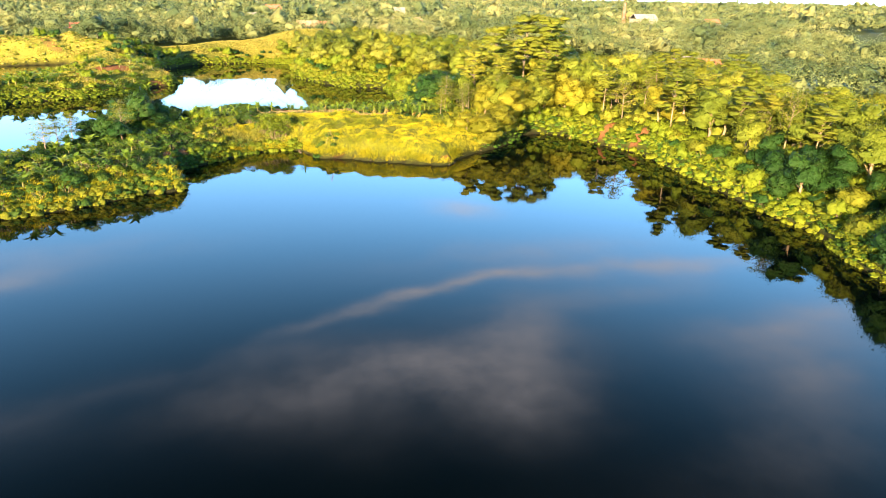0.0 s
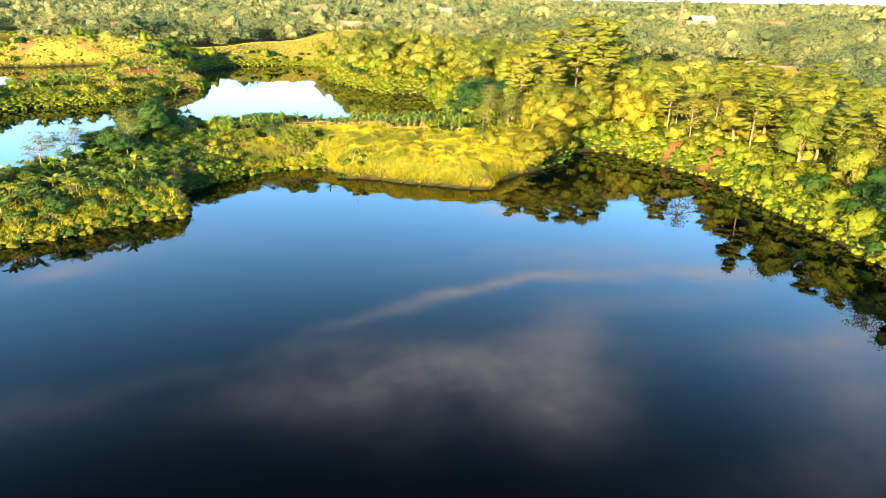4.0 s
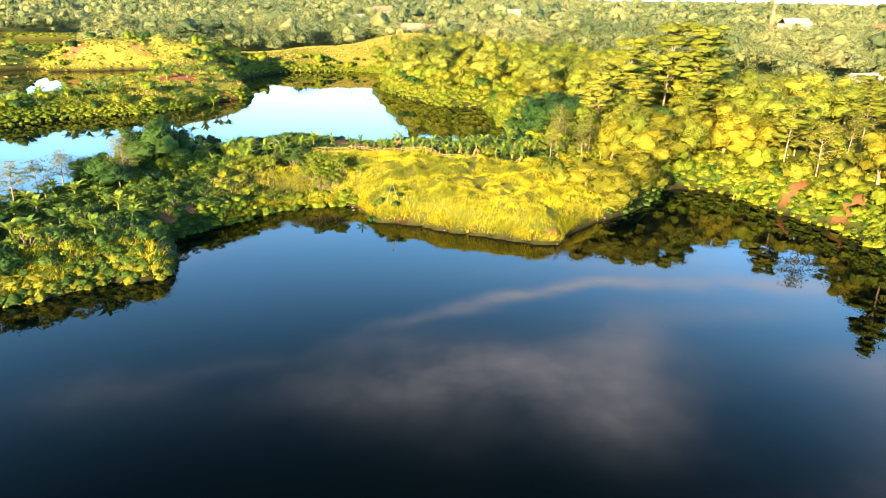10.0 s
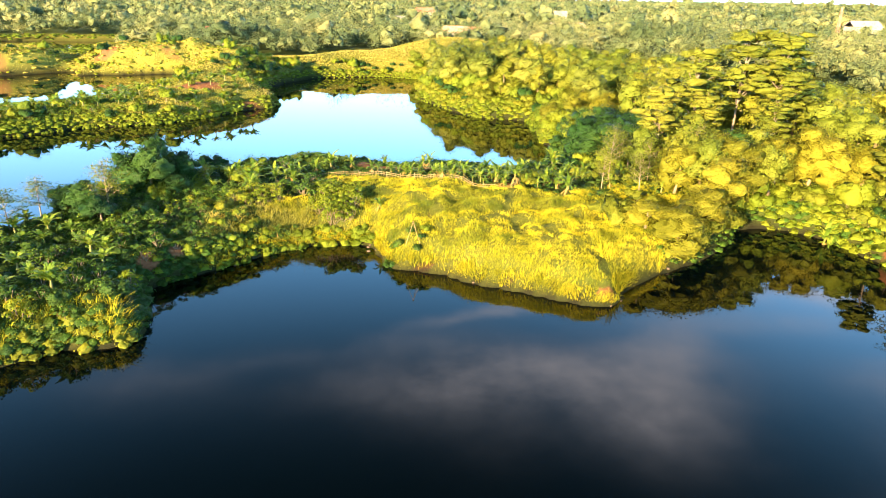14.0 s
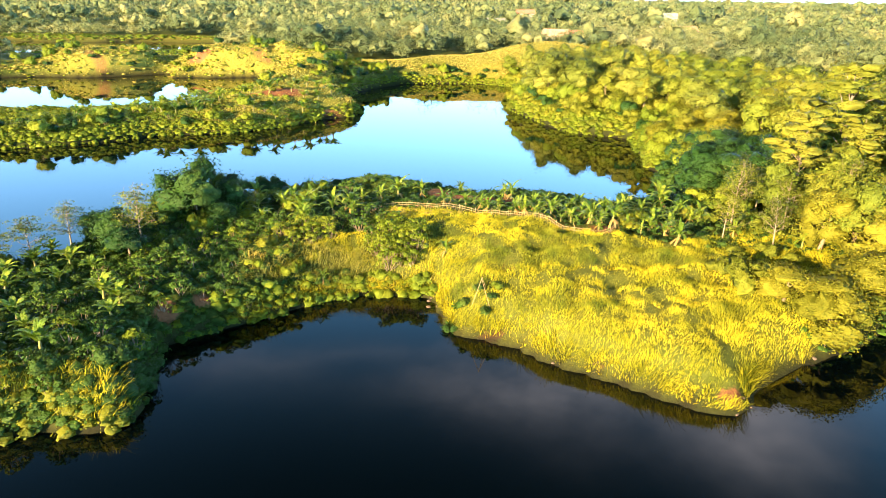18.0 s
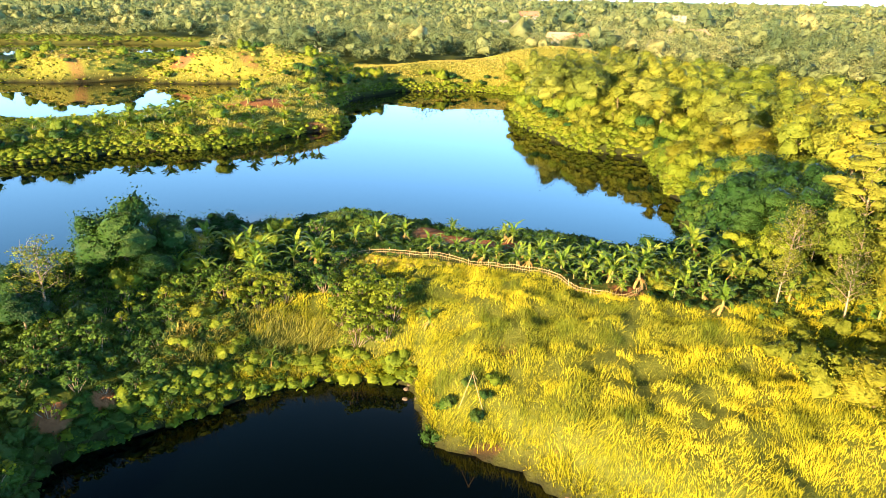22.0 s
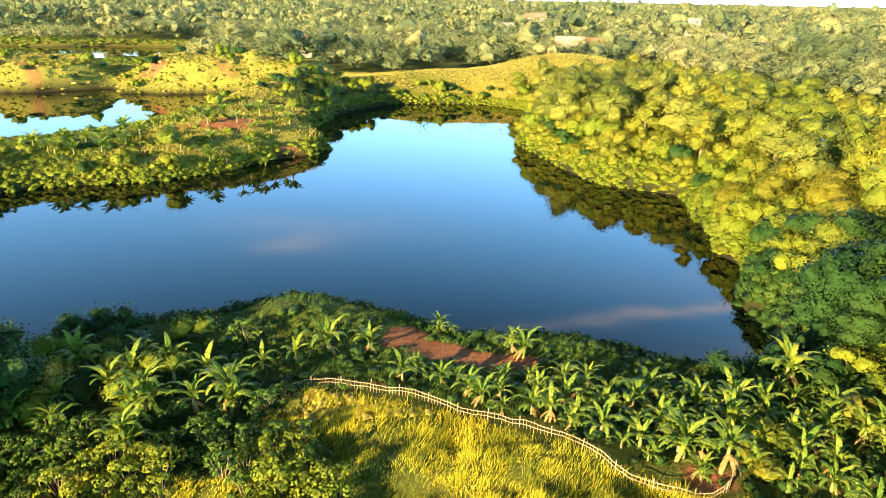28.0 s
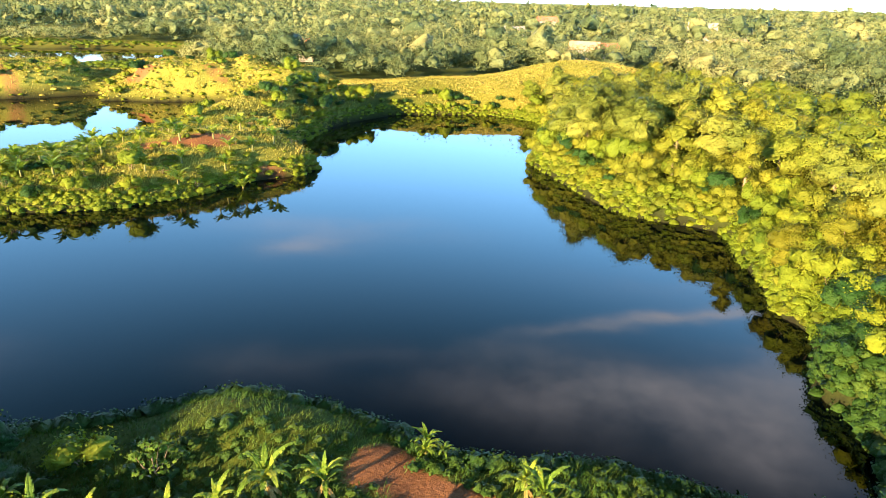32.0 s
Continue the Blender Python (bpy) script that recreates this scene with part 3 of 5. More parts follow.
TRAILS = [[(22.3, 150.5), (21.5, 146), (21, 142.5), (18, 140.5), (17.5, 139)], [(21, 142.5), (24, 139), (27, 135), (30, 130), (31, 126)], [(17.5, 139), (20, 137), (24, 135.5), (26, 131)],
          [(4, 149.5), (8, 147.5), (11, 144.5), (11.8, 142)], [(19, 140.2), (23, 138.6), (25.5, 136.2), (26.5, 134)], [(-16, 143), (-10, 143.5), (-6, 141.8)], [(-13, 140.5), (-9, 141.8), (-4, 143), (-1, 142)], [(30, 150), (36, 146), (42, 144)]]


def trail_distance(x, y):
    d = np.full(np.shape(x), 1e9)
    for trail in TRAILS:
        T = np.asarray(trail, float)
        for (x0, y0), (x1, y1) in zip(T, T[1:]):
            t = np.clip(((x - x0) * (x1 - x0) + (y - y0) * (y1 - y0)) / ((x1 - x0) ** 2 + (y1 - y0) ** 2), 0, 1)
            d = np.minimum(d, np.hypot(x - x0 - t * (x1 - x0) + 0.25 * np.sin(y * 2.1), y - y0 - t * (y1 - y0)))
    return d


def off_trails(P, width):
    return P[trail_distance(P[:, 0], P[:, 1]) > width * (1 + 0.5 * wave(P[:, 0], P[:, 1], 3.0, 77))]


def axis(fine_from, fine_to, step, low, high):
    mid = list(np.arange(fine_from, fine_to + 0.01, step))
    a, d = fine_from, step
    left = []
    while a > low:
        d *= 1.16; a -= d; left.append(a)
    b, d = fine_to, step
    right = []
    while b < high:
        d *= 1.16; b += d; right.append(b)
    return np.array(left[::-1] + mid + right)


def build_ground():
    xs, ys = axis(-190, 105, 1.2, -3600, 3600), axis(42, 366, 1.2, -700, 4300)
    X, Y = np.meshgrid(xs, ys)
    x, y = X.ravel(), Y.ravel()
    sd = shore_distance(x, y)
    z = ground_height(x, y, sd)
    nx, ny = len(xs), len(ys)
    i = (np.arange(ny - 1)[:, None] * nx + np.arange(nx - 1)[None, :]).ravel()
    me = quads("ground", np.stack((x, y, z), 1), np.stack((i, i + 1, i + nx + 1, i + nx), 1), M_GROUND, True)
    for name, rows in (("soil", SOILS), ("dry", DRYS)):
        at = me.attributes.new(name, "FLOAT", "POINT")
        v = spots(x, y, rows)
        if name == "soil":
            v = np.maximum(v, np.clip(0.7 - 0.7 * trail_distance(x, y), 0, 0.22))
        at.data.foreach_set("value", v.astype(np.float32))
    at = me.attributes.new("wet", "FLOAT", "POINT")
    at.data.foreach_set("value", np.clip(1.2 - sd / 0.8, 0, 1).astype(np.float32))
    return tagged(new("ground", me), "grassy earth banks with patches of bare reddish soil", "ground", kind="structure")


GROUND = build_ground()



def ring_distance(ring, x, y):
    best = np.full(x.shape, 1e9)
    for (x0, y0), (x1, y1) in zip(ring, np.roll(ring, -1, 0)):
        dx, dy = x1 - x0, y1 - y0
        t = np.clip(((x - x0) * dx + (y - y0) * dy) / (dx * dx + dy * dy + 1e-9), 0, 1)
        best = np.minimum(best, (x - x0 - t * dx) ** 2 + (y - y0 - t * dy) ** 2)
    return np.where(inside(ring, x, y), -1, 1) * np.sqrt(best)


for ring, label in zip(RINGS, ("still dark blue lake water mirroring the sky and clouds", "calm blue lake water between wooded banks",
                               "pale calm pond water below earth cliffs", "distant pale pond water before the woods")):
    lo, hi = ring.min(0) - 6, ring.max(0) + 6
    xs, ys = np.arange(lo[0], hi[0] + 3, 3.0), np.arange(lo[1], hi[1] + 3, 3.0)
    X, Y = np.meshgrid(xs, ys)
    near = ring_distance(ring, X, Y) < 3.5
    keep = near[:-1, :-1] | near[1:, :-1] | near[:-1, 1:] | near[1:, 1:]
    i = (np.arange(len(ys) - 1)[:, None] * len(xs) + np.arange(len(xs) - 1)[None, :])[keep]
    F = np.stack((i, i + 1, i + len(xs) + 1, i + len(xs)), 1)
    used, F = np.unique(F.ravel(), return_inverse=True)
    V = np.stack((X.ravel(), Y.ravel(), np.zeros(X.size)), 1)[used]
    tagged(new("water", quads("water", V, F.reshape(-1, 4), M_WATER)), label, "water", kind="structure")


# ---- plants: one of each kind is built, then copied ----
def root(name, label, category, group=""):
    return tagged(new(name), label, category, group)


class Kind:
    """A plant kind: the first call places the built one, later calls copy it."""

    def __init__(self, ob):
        self.ob, self.used = ob, False

    def put(self, x, y, scale=1.0, turn=0.0, sink=0.1, tall=1.0, z=None):
        z = (gz(x, y) if z is None else z) - sink * scale
        m = Matrix.Translation((x, y, z)) @ Matrix.Rotation(turn, 4, "Z") @ Matrix.Diagonal((scale, scale, scale * tall, 1))
        if not self.used:
            self.used = True
            self.ob.matrix_basis = m
            return self.ob
        old = self.ob.matrix_basis.copy()
        self.ob.matrix_basis = Matrix()
        c = copy_thing(self.ob, m)
        self.ob.matrix_basis = old
        return c


def limb_path(rng, a, b, sag=0.12, steps=4):
    a, b = np.asarray(a, float), np.asarray(b, float)
    L = np.linalg.norm(b - a)
    return [a + (b - a) * t + rng.normal(0, 0.04 * L, 3) * math.sin(math.pi * t) + np.array((0, 0, sag * L * math.sin(math.pi * t)))
            for t in np.linspace(0, 1, steps)]


def broad_tree(seed, name, label, height, spread, leafmat, barkmat, lobes, leaves, leaf, trunk_share=0.3, group="", taper=0.0):
    """Round-headed tree: tapered trunk, limbs to the lobes, uneven leafy crown."""
    rng = np.random.default_rng(seed)
    t = root(name, label, "tree", group)
    base = height * trunk_share
    hz = (height - base) / 2
    crown, C = [], []
    for k in range(lobes):
        w = k * 2.399 + rng.uniform(-0.4, 0.4)
        up = (k + 0.5) / lobes
        r = spread * (0.55 - 0.35 * up) * rng.uniform(0.8, 1.2) * (1 - taper * up)
        rad = spread * rng.uniform(0.46, 0.62) * (1 - 0.55 * taper * up) * np.array((1, 1, rng.uniform(0.7, 0.95)))
        c = (r * math.cos(w), r * math.sin(w), base + rad[2] * 0.75 + (height - base - rad[2] * 1.75) * up)
        C.append(c)
        crown.append(lobe(rng, c, rad, leaves, leaf))
    top = (rng.normal(0, 0.1 * spread), rng.normal(0, 0.1 * spread), base + hz * 1.2)
    rad = 0.022 * height + 0.06
    wood = [tube(limb_path(rng, (0, 0, -0.4), top, 0.0, 5), [rad * 1.35, rad, rad * 0.8, rad * 0.55, rad * 0.2], 6)]
    for c in C:
        s = rng.uniform(0.35, 0.75)
        start = (top[0] * s, top[1] * s, (top[2] + 0.4) * s - 0.4)
        wood.append(tube(limb_path(rng, start, c), [rad * 0.5, rad * 0.36, rad * 0.22, rad * 0.08], 4))
    child("trunk", quads("trunk", *join(wood), barkmat, True), t)
    child("crown", quads("crown", *rounded(join(crown), (0, 0, base + hz * 0.75), (spread, spread, hz)), leafmat), t)
    return Kind(t)


def feather_tree(seed, name, label, height, spread, leafmat, tiers, leaves, leaf, bare=False, group=""):
    """Tall slender tree with pale trunk, rising limbs and flat feathery tiers."""
    rng = np.random.default_rng(seed)
    t = root(name, label, "tree", group)
    rad = 0.0095 * height + 0.04
    wood = []
    lean = rng.normal(0, 0.05 * height, 2)
    spine = [np.array((lean[0] * s * s, lean[1] * s * s, -0.4 + (height * 0.9 + 0.4) * s)) for s in np.linspace(0, 1, 7)]
    wood.append(tube(spine, [rad * v for v in (1.3, 1.0, 0.85, 0.7, 0.5, 0.35, 0.15)], 7))
    C, R = [], []
    for k in range(tiers):
        s = 0.42 + 0.55 * (k + rng.uniform(0, 1)) / tiers
        w = k * 2.399 + rng.uniform(-0.5, 0.5)
        start = np.array((lean[0] * s * s, lean[1] * s * s, height * 0.9 * (s - 0.12)))
        reach = spread * (1.05 - 0.75 * (s - 0.42) / 0.55) * rng.uniform(0.55, 1.0)
        tip = start + np.array((math.cos(w) * reach, math.sin(w) * reach, height * rng.uniform(0.10, 0.2)))
        wood.append(tube(limb_path(rng, start, tip, 0.08), [rad * 0.4, rad * 0.28, rad * 0.18, rad * 0.06], 5))
        for f in (0.45, 0.75, 1.0):
            p = start + (tip - start) * f
            C.append(p + np.array((0, 0, 0.2)) + rng.normal(0, 0.25, 3)); R.append(spread * rng.uniform(0.24, 0.4) * (0.6 + 0.4 * f))
            if bare:
                q = p + rng.normal(0, 0.5, 3) + np.array((0, 0, 0.9))
                wood.append(tube(limb_path(rng, p, q), [rad * 0.15, rad * 0.1, rad * 0.07, rad * 0.03], 4))
    child("trunk", quads("trunk", *join(wood), M_PALEBARK, True), t)
    if bare:
        crown = leaf_blobs(rng, C, R, leaves * 2, leaf * 0.62, 0.3, -0.5, 0.6)
    else:
        crown = join([lobe(rng, c, (r, r, r * 0.34), leaves, leaf * 0.8, -0.5, 0.6, (8, 3), 0.78) for c, r in zip(C, R)])
        crown = rounded(crown, (lean[0], lean[1], height * 0.55), (spread, spread, height * 0.45), 0.45)
    child("crown", quads("crown", *crown, leafmat), t)
    return Kind(t)


def shrub(seed, name, label, height, spread, leafmat, lobes, leaves, leaf, group="", rosette=False):
    """Bush: stems from the ground into uneven leafy lobes, or into loose tufts."""
    rng = np.random.default_rng(seed)
    t = root(name, label, "shrub", group)
    made, wood = [], []
    for k in range(lobes):
        w = k * 2.399 + rng.uniform(-0.4, 0.4)
        if rosette:
            r = spread * math.sqrt((k + 0.5) / lobes) * rng.uniform(0.8, 1.1)
            rad = spread * rng.uniform(0.26, 0.38)
            c = (r * math.cos(w), r * math.sin(w), height * (0.95 - 0.45 * (r / spread) ** 2) * rng.uniform(0.8, 1.0) - rad * 0.5)
            made.append(leaf_blobs(rng, [c], [rad], leaves, leaf, 0.8, -0.3, 0.7))
        else:
            r = spread * (0.0 if lobes == 1 else 0.5) * rng.uniform(0.7, 1.2)
            rad = spread * rng.uniform(0.5, 0.68) * np.array((1, 1, rng.uniform(0.75, 1.0) * min(1.3, 0.85 * height / spread)))
            c = (r * math.cos(w), r * math.sin(w), max(rad[2] * 0.35, height * rng.uniform(0.75, 1.0) - rad[2]))
            made.append(lobe(rng, c, rad, leaves, leaf, -0.35, 0.8, (9, 5)))
        wood.append(tube(limb_path(rng, (r * 0.15 * math.cos(w), r * 0.15 * math.sin(w), -0.2), c, 0.02, 3), [0.05, 0.035, 0.015], 4))
    child("stem", quads("stem", *join(wood), M_BARK, True), t)
    child("leaves", quads("leaves", *(join(made) if rosette else rounded(join(made), (0, 0, height * 0.3), (spread, spread, height * 0.7), 0.45)), leafmat), t)
    return Kind(t)


def banana_leaf(rng, length, width, rise, droop):
    """One banana leaf: a midrib arching over, with the blade torn into strips that hang to both sides."""
    n = 13
    a = rise
    p = np.array((0.0, 0.0, 0.0))
    V, F = [], []
    for i in range(n):
        s = (i + 0.5) / n
        d = np.array((math.cos(a), 0, math.sin(a)))
        up = np.array((-math.sin(a), 0, math.cos(a)))
        q = p + d * length / n
        w = width * 0.5 * max(0.08, math.sin(math.pi * min(1, 0.05 + 0.93 * s) ** 0.85)) ** 0.65
        for side in (1, -1):
            if i == 0:
                w2 = 0.03
            else:
                w2 = w * rng.uniform(0.75, 1.08)
            hang = rng.uniform(-0.12, 0.34) * w2
            sweep = d * (0.35 * w2 + rng.uniform(-0.02, 0.03))
            gap = rng.uniform(0.0, 0.22) if 1 < i < n - 2 else 0.0
            b = len(V)
            lift = up * 0.16 * w2
            V += [p, q, q + sweep * 0.5 + np.array((0, side * w2 * 0.55, 0)) + lift, p + sweep * 0.5 + np.array((0, side * w2 * 0.55, 0)) + lift,
                  q + sweep - d * gap * length / n + np.array((0, side * w2, -hang)) + lift * 0.4, p + sweep + d * gap * length / n + np.array((0, side * w2, -hang)) + lift * 0.4]
            f = [(b, b + 1, b + 2, b + 3), (b + 3, b + 2, b + 4, b + 5)]
            F += f if side < 0 else [g[::-1] for g in f]
        p = q
        a -= droop / n * (0.35 + 1.3 * s)
    return V, F


_r = np.random.default_rng(5)
BANANA_LEAVES = [quads("leaf", *banana_leaf(_r, L, W, r, d), M_BANANA, True) for L, W, r, d in
                 ((2.3, 0.50, 1.25, 2.3), (2.5, 0.54, 1.0, 2.2), (2.0, 0.48, 0.7, 1.9), (2.5, 0.50, 1.35, 1.5), (2.1, 0.36, 1.45, 0.5))]
BANANA_DEAD = quads("withered_leaf", *banana_leaf(_r, 1.5, 0.3, -0.5, 1.0), M_DEADLEAF, True)


def banana_plant(seed, label, stems, leaves, dead):
    rng = np.random.default_rng(seed)
    t = root("banana_plant", label, "banana plant", "banana plants")
    for k in range(stems):
        h = rng.uniform(0.8, 1.5) * (1 if k == 0 else 0.7)
        off = np.array((0.0, 0.0)) if k == 0 else rng.normal(0, 0.6, 2)
        stem = child("stem", quads("stem", *tube([(off[0], off[1], -0.3), (off[0] * 1.1, off[1] * 1.1, h * 0.5), (off[0] * 1.2, off[1] * 1.2, h)], [0.17, 0.14, 0.08], 8), M_STEM, True), t, "yellowish banana stem")
        for j in range(leaves if k == 0 else leaves - 3):
            up = j == 0
            lf = child("leaf", BANANA_LEAVES[4] if up else BANANA_LEAVES[rng.integers(0, 4)], t)
            s = rng.uniform(0.75, 1.1) * (1 if k == 0 else 0.75)
            lf.matrix_basis = Matrix.Translation((off[0] * 1.2, off[1] * 1.2, h - 0.25 + 0.03 * j)) @ Matrix.Rotation(j * 2.4 + rng.uniform(-0.4, 0.4), 4, "Z") @ Matrix.Diagonal((s, s, s, 1))
        for j in range(dead if k == 0 else 0):
            lf = child("withered_leaf", BANANA_DEAD, t, "brown withered hanging leaf")
            lf.matrix_basis = Matrix.Translation((0, 0, h - 0.35)) @ Matrix.Rotation(rng.uniform(0, 6.28), 4, "Z")
    return Kind(t)


def far_banana(seed, label):
    """Banana plant of the further banks: stem and one crown of leaves."""
    rng = np.random.default_rng(seed)
    t = root("banana_plant", label, "banana plant", "banana plants")
    made = []
    for j in range(11):
        V, F = banana_leaf(rng, rng.uniform(1.6, 2.2), 0.6, 1.4 if j == 0 else rng.uniform(0.6, 1.3), rng.uniform(1.0, 1.7))
        V, w = np.asarray(V), j * 2.4
        made.append((np.stack((V[:, 0] * math.cos(w) - V[:, 1] * math.sin(w), V[:, 0] * math.sin(w) + V[:, 1] * math.cos(w), V[:, 2] + 1.0 + 0.03 * j), 1), F))
    child("stem", quads("stem", *tube([(0, 0, -0.3), (0.05, 0, 0.6), (0.05, 0.05, 1.2)], [0.17, 0.14, 0.08], 6), M_STEM, True), t)
    child("leaves", quads("leaves", *join(made), M_BANANA, True), t)
    return Kind(t)


def palm(seed):
    rng = np.random.default_rng(seed)
    t = root("palm_tree", "small palm with dark arching feather fronds among bushes", "palm", "palms")
    h = 5.0
    child("trunk", quads("trunk", *tube([(0, 0, -0.3), (0.1, 0, h * 0.5), (0.15, 0.1, h)], [0.2, 0.16, 0.13], 8), M_BARK, True), t)
    for k in range(13):
        V, F, p, a = [], [], np.array((0.0, 0.0, 0.0)), rng.uniform(0.2, 1.3)
        for i in range(12):
            w = 0.75 * math.sin(math.pi * (0.1 + 0.85 * i / 11))
            d = np.array((math.cos(a), 0, math.sin(a)))
            for sgn in (1, -1):
                b = len(V)
                q = p + np.array((0.25, sgn * w, -0.25 * w))
                V += [p, p + d * 0.16, q + d * 0.05, q]
                F.append((b, b + 1, b + 2, b + 3))
            p = p + d * 0.26
            a -= 0.16
        f = child("frond", quads("frond", V, F, M_DARK), t)
        f.matrix_basis = Matrix.Translation((0.15, 0.1, h)) @ Matrix.Rotation(k * 2.4, 4, "Z")
    return Kind(t)


rnd = np.random.default_rng(11)
BANANAS = [banana_plant(20 + k, lab, s, n, d) for k, (lab, s, n, d) in enumerate((
    ("tall banana plant with bright sunlit arching leaves", 1, 12, 3), ("banana clump with several stems and torn leaves", 3, 12, 4),
    ("young banana plant with upright pale leaves", 1, 8, 0), ("banana plant with spreading leaves and withered skirt", 1, 11, 5)))]
FARBANANAS = [far_banana(28, "banana plant with arching leaves on the far bank"), far_banana(29, "banana plant with ragged leaves among bushes")]
BROADS = [broad_tree(40 + k, "broadleaf_tree", "round-headed green broadleaf tree in dense growth", h, s, M_BROAD, M_BARK, b, 270, 0.42, 0.14, "wood on the banks")
          for k, (h, s, b) in enumerate(((9.5, 4.4, 5), (8.0, 4.0, 4), (11.5, 4.8, 6)))]
LITES = [broad_tree(45 + k, "broadleaf_tree", "round-headed green broadleaf tree in dense growth", h, s, M_BROAD, M_BARK, 5, 120, 0.58, 0.14, "wood on the banks")
         for k, (h, s) in enumerate(((9.5, 4.6), (11.0, 4.8)))]
GOLDLITES = [broad_tree(48, "yellow_green_tree", "sunlit yellow-green tree in the wood", 10.0, 4.6, M_YBUSH, M_BARK, 5, 120, 0.56, 0.12, "yellow-green trees")]
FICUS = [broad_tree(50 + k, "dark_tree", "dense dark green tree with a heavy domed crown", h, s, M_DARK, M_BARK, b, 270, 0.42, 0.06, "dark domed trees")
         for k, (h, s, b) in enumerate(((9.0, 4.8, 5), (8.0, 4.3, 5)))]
DOMES = [broad_tree(64 + k, "domed_tree", "dense olive-green tree with a heavy domed crown", h, s, M_DOME, M_BARK, b, 280, 0.44, 0.06, "domed trees on the point")
         for k, (h, s, b) in enumerate(((11.0, 5.2, 6), (9.5, 4.8, 5)))]
GOLDS = [broad_tree(55 + k, "yellow_green_tree", "sunlit yellow-green tree leaning over the water", h, s, M_GOLD, M_BARK, b, 400, 0.31, 0.04, "yellow-green trees")
         for k, (h, s, b) in enumerate(((7.5, 3.9, 5), (9.5, 4.3, 6)))]
CONE = broad_tree(60, "conical_tree", "pointed bright green tree by the shore", 10.5, 3.4, M_YBUSH, M_BARK, 7, 220, 0.34, 0.04, "conical trees", 0.7)
FEATHERS = [feather_tree(70 + k, "feathery_tree", "tall slender tree with pale trunk and flat feathery tiers", h, s, M_FEATHER, n, 40, 0.58, False, "tall feathery trees")
            for k, (h, s, n) in enumerate(((15.0, 4.8, 15), (13.0, 4.2, 13), (17.0, 5.4, 17)))]
BARES = [feather_tree(80 + k, "sparse_tree", "thin-leaved tree with pale bare branches", h, s, M_FEATHER, n, 24, 0.42, True, "sparse pale trees")
         for k, (h, s, n) in enumerate(((9.0, 3.4, 12), (11.5, 4.0, 14)))]
SHRUBS = [shrub(90 + k, "shrub", "low rounded green shrub on the bank", h, s, m, 3, n, 0.26, "green shrubs")
          for k, (h, s, m, n) in enumerate(((2.2, 1.7, M_BUSH, 95), (1.6, 1.3, M_HERB, 75), (2.8, 2.0, M_BUSH, 110), (2.0, 1.8, M_DARK, 95)))]
YSHRUBS = [shrub(100 + k, "yellow_shrub", "sunlit yellow-green bush in the grass", h, s, M_YBUSH, 3, n, 0.25, "yellow-green bushes")
           for k, (h, s, n) in enumerate(((2.4, 2.0, 120), (1.7, 1.4, 85)))]
BIGBUSHES = [shrub(130 + k, "tall_bush", lab, h, s, m, 4, 130, 0.32, "tall bushes on the shores")
             for k, (h, s, m, lab) in enumerate(((4.2, 2.8, M_YBUSH, "tall sunlit yellow-green bush at the lake edge"), (3.6, 2.6, M_BUSH, "tall green bush at the lake edge"),
                                                 (5.0, 2.8, M_BUSH, "tall leafy green thicket bush"), (3.8, 2.8, M_DARK, "tall dark green bush")))]
# same plant as CASSAVAS, with sunlight put into a paler leaf colour
PALECASSAVAS = [shrub(114 + k, "cassava_plant", "cassava bush with rounded leaf tufts, coloured paler for sunlight", h, s, M_BUSH, b, 34, 0.24, "cassava bushes", True)
                for k, (h, s, b) in enumerate(((2.4, 1.3, 11), (2.0, 1.1, 8)))]
CASSAVAS = [shrub(110 + k, "cassava_plant", "cassava bush with rounded tufts of leaves", h, s, M_CASSAVA, b, 30, 0.25, "cassava bushes", True)
            for k, (h, s, b) in enumerate(((2.2, 1.2, 9), (1.8, 1.0, 7)))]
PALM = palm(120)

TAKEN = [(76.0, 128.3, 1.6), (71.6, 137, 1.4)]


def clear(x, y, r):
    for a, b, c in TAKEN:
        if (x - a) ** 2 + (y - b) ** 2 < (r + c) ** 2:
            return False
    TAKEN.append((x, y, r))
    return True


def scatter(zone, step, margin, far=1e9, seed=0, jitter=0.45):
    """Places on land in a zone polygon, about step apart, between margin and far metres from the water."""
    r = np.random.default_rng(seed)
    Z = np.asarray(zone, float)
    lo, hi = Z.min(0), Z.max(0)
    X, Y = np.meshgrid(np.arange(lo[0], hi[0], step), np.arange(lo[1], hi[1], step))
    x = X.ravel() + r.uniform(-jitter, jitter, X.size) * step
    y = Y.ravel() + r.uniform(-jitter, jitter, X.size) * step
    k = inside(Z, x, y)
    x, y = x[k], y[k]
    sd = shore_distance(x, y)
    k = (sd > margin) & (sd < far)
    p = np.stack((x[k], y[k]), 1)
    return p[r.permutation(len(p))]


def pick(kinds, x, y, lo, hi, r=0.0, tall=1.0):
    if r and not clear(x, y, r):
        return
    kinds[rnd.integers(0, len(kinds))].put(x, y, rnd.uniform(lo, hi), rnd.uniform(0, 6.28), 0.1, tall)


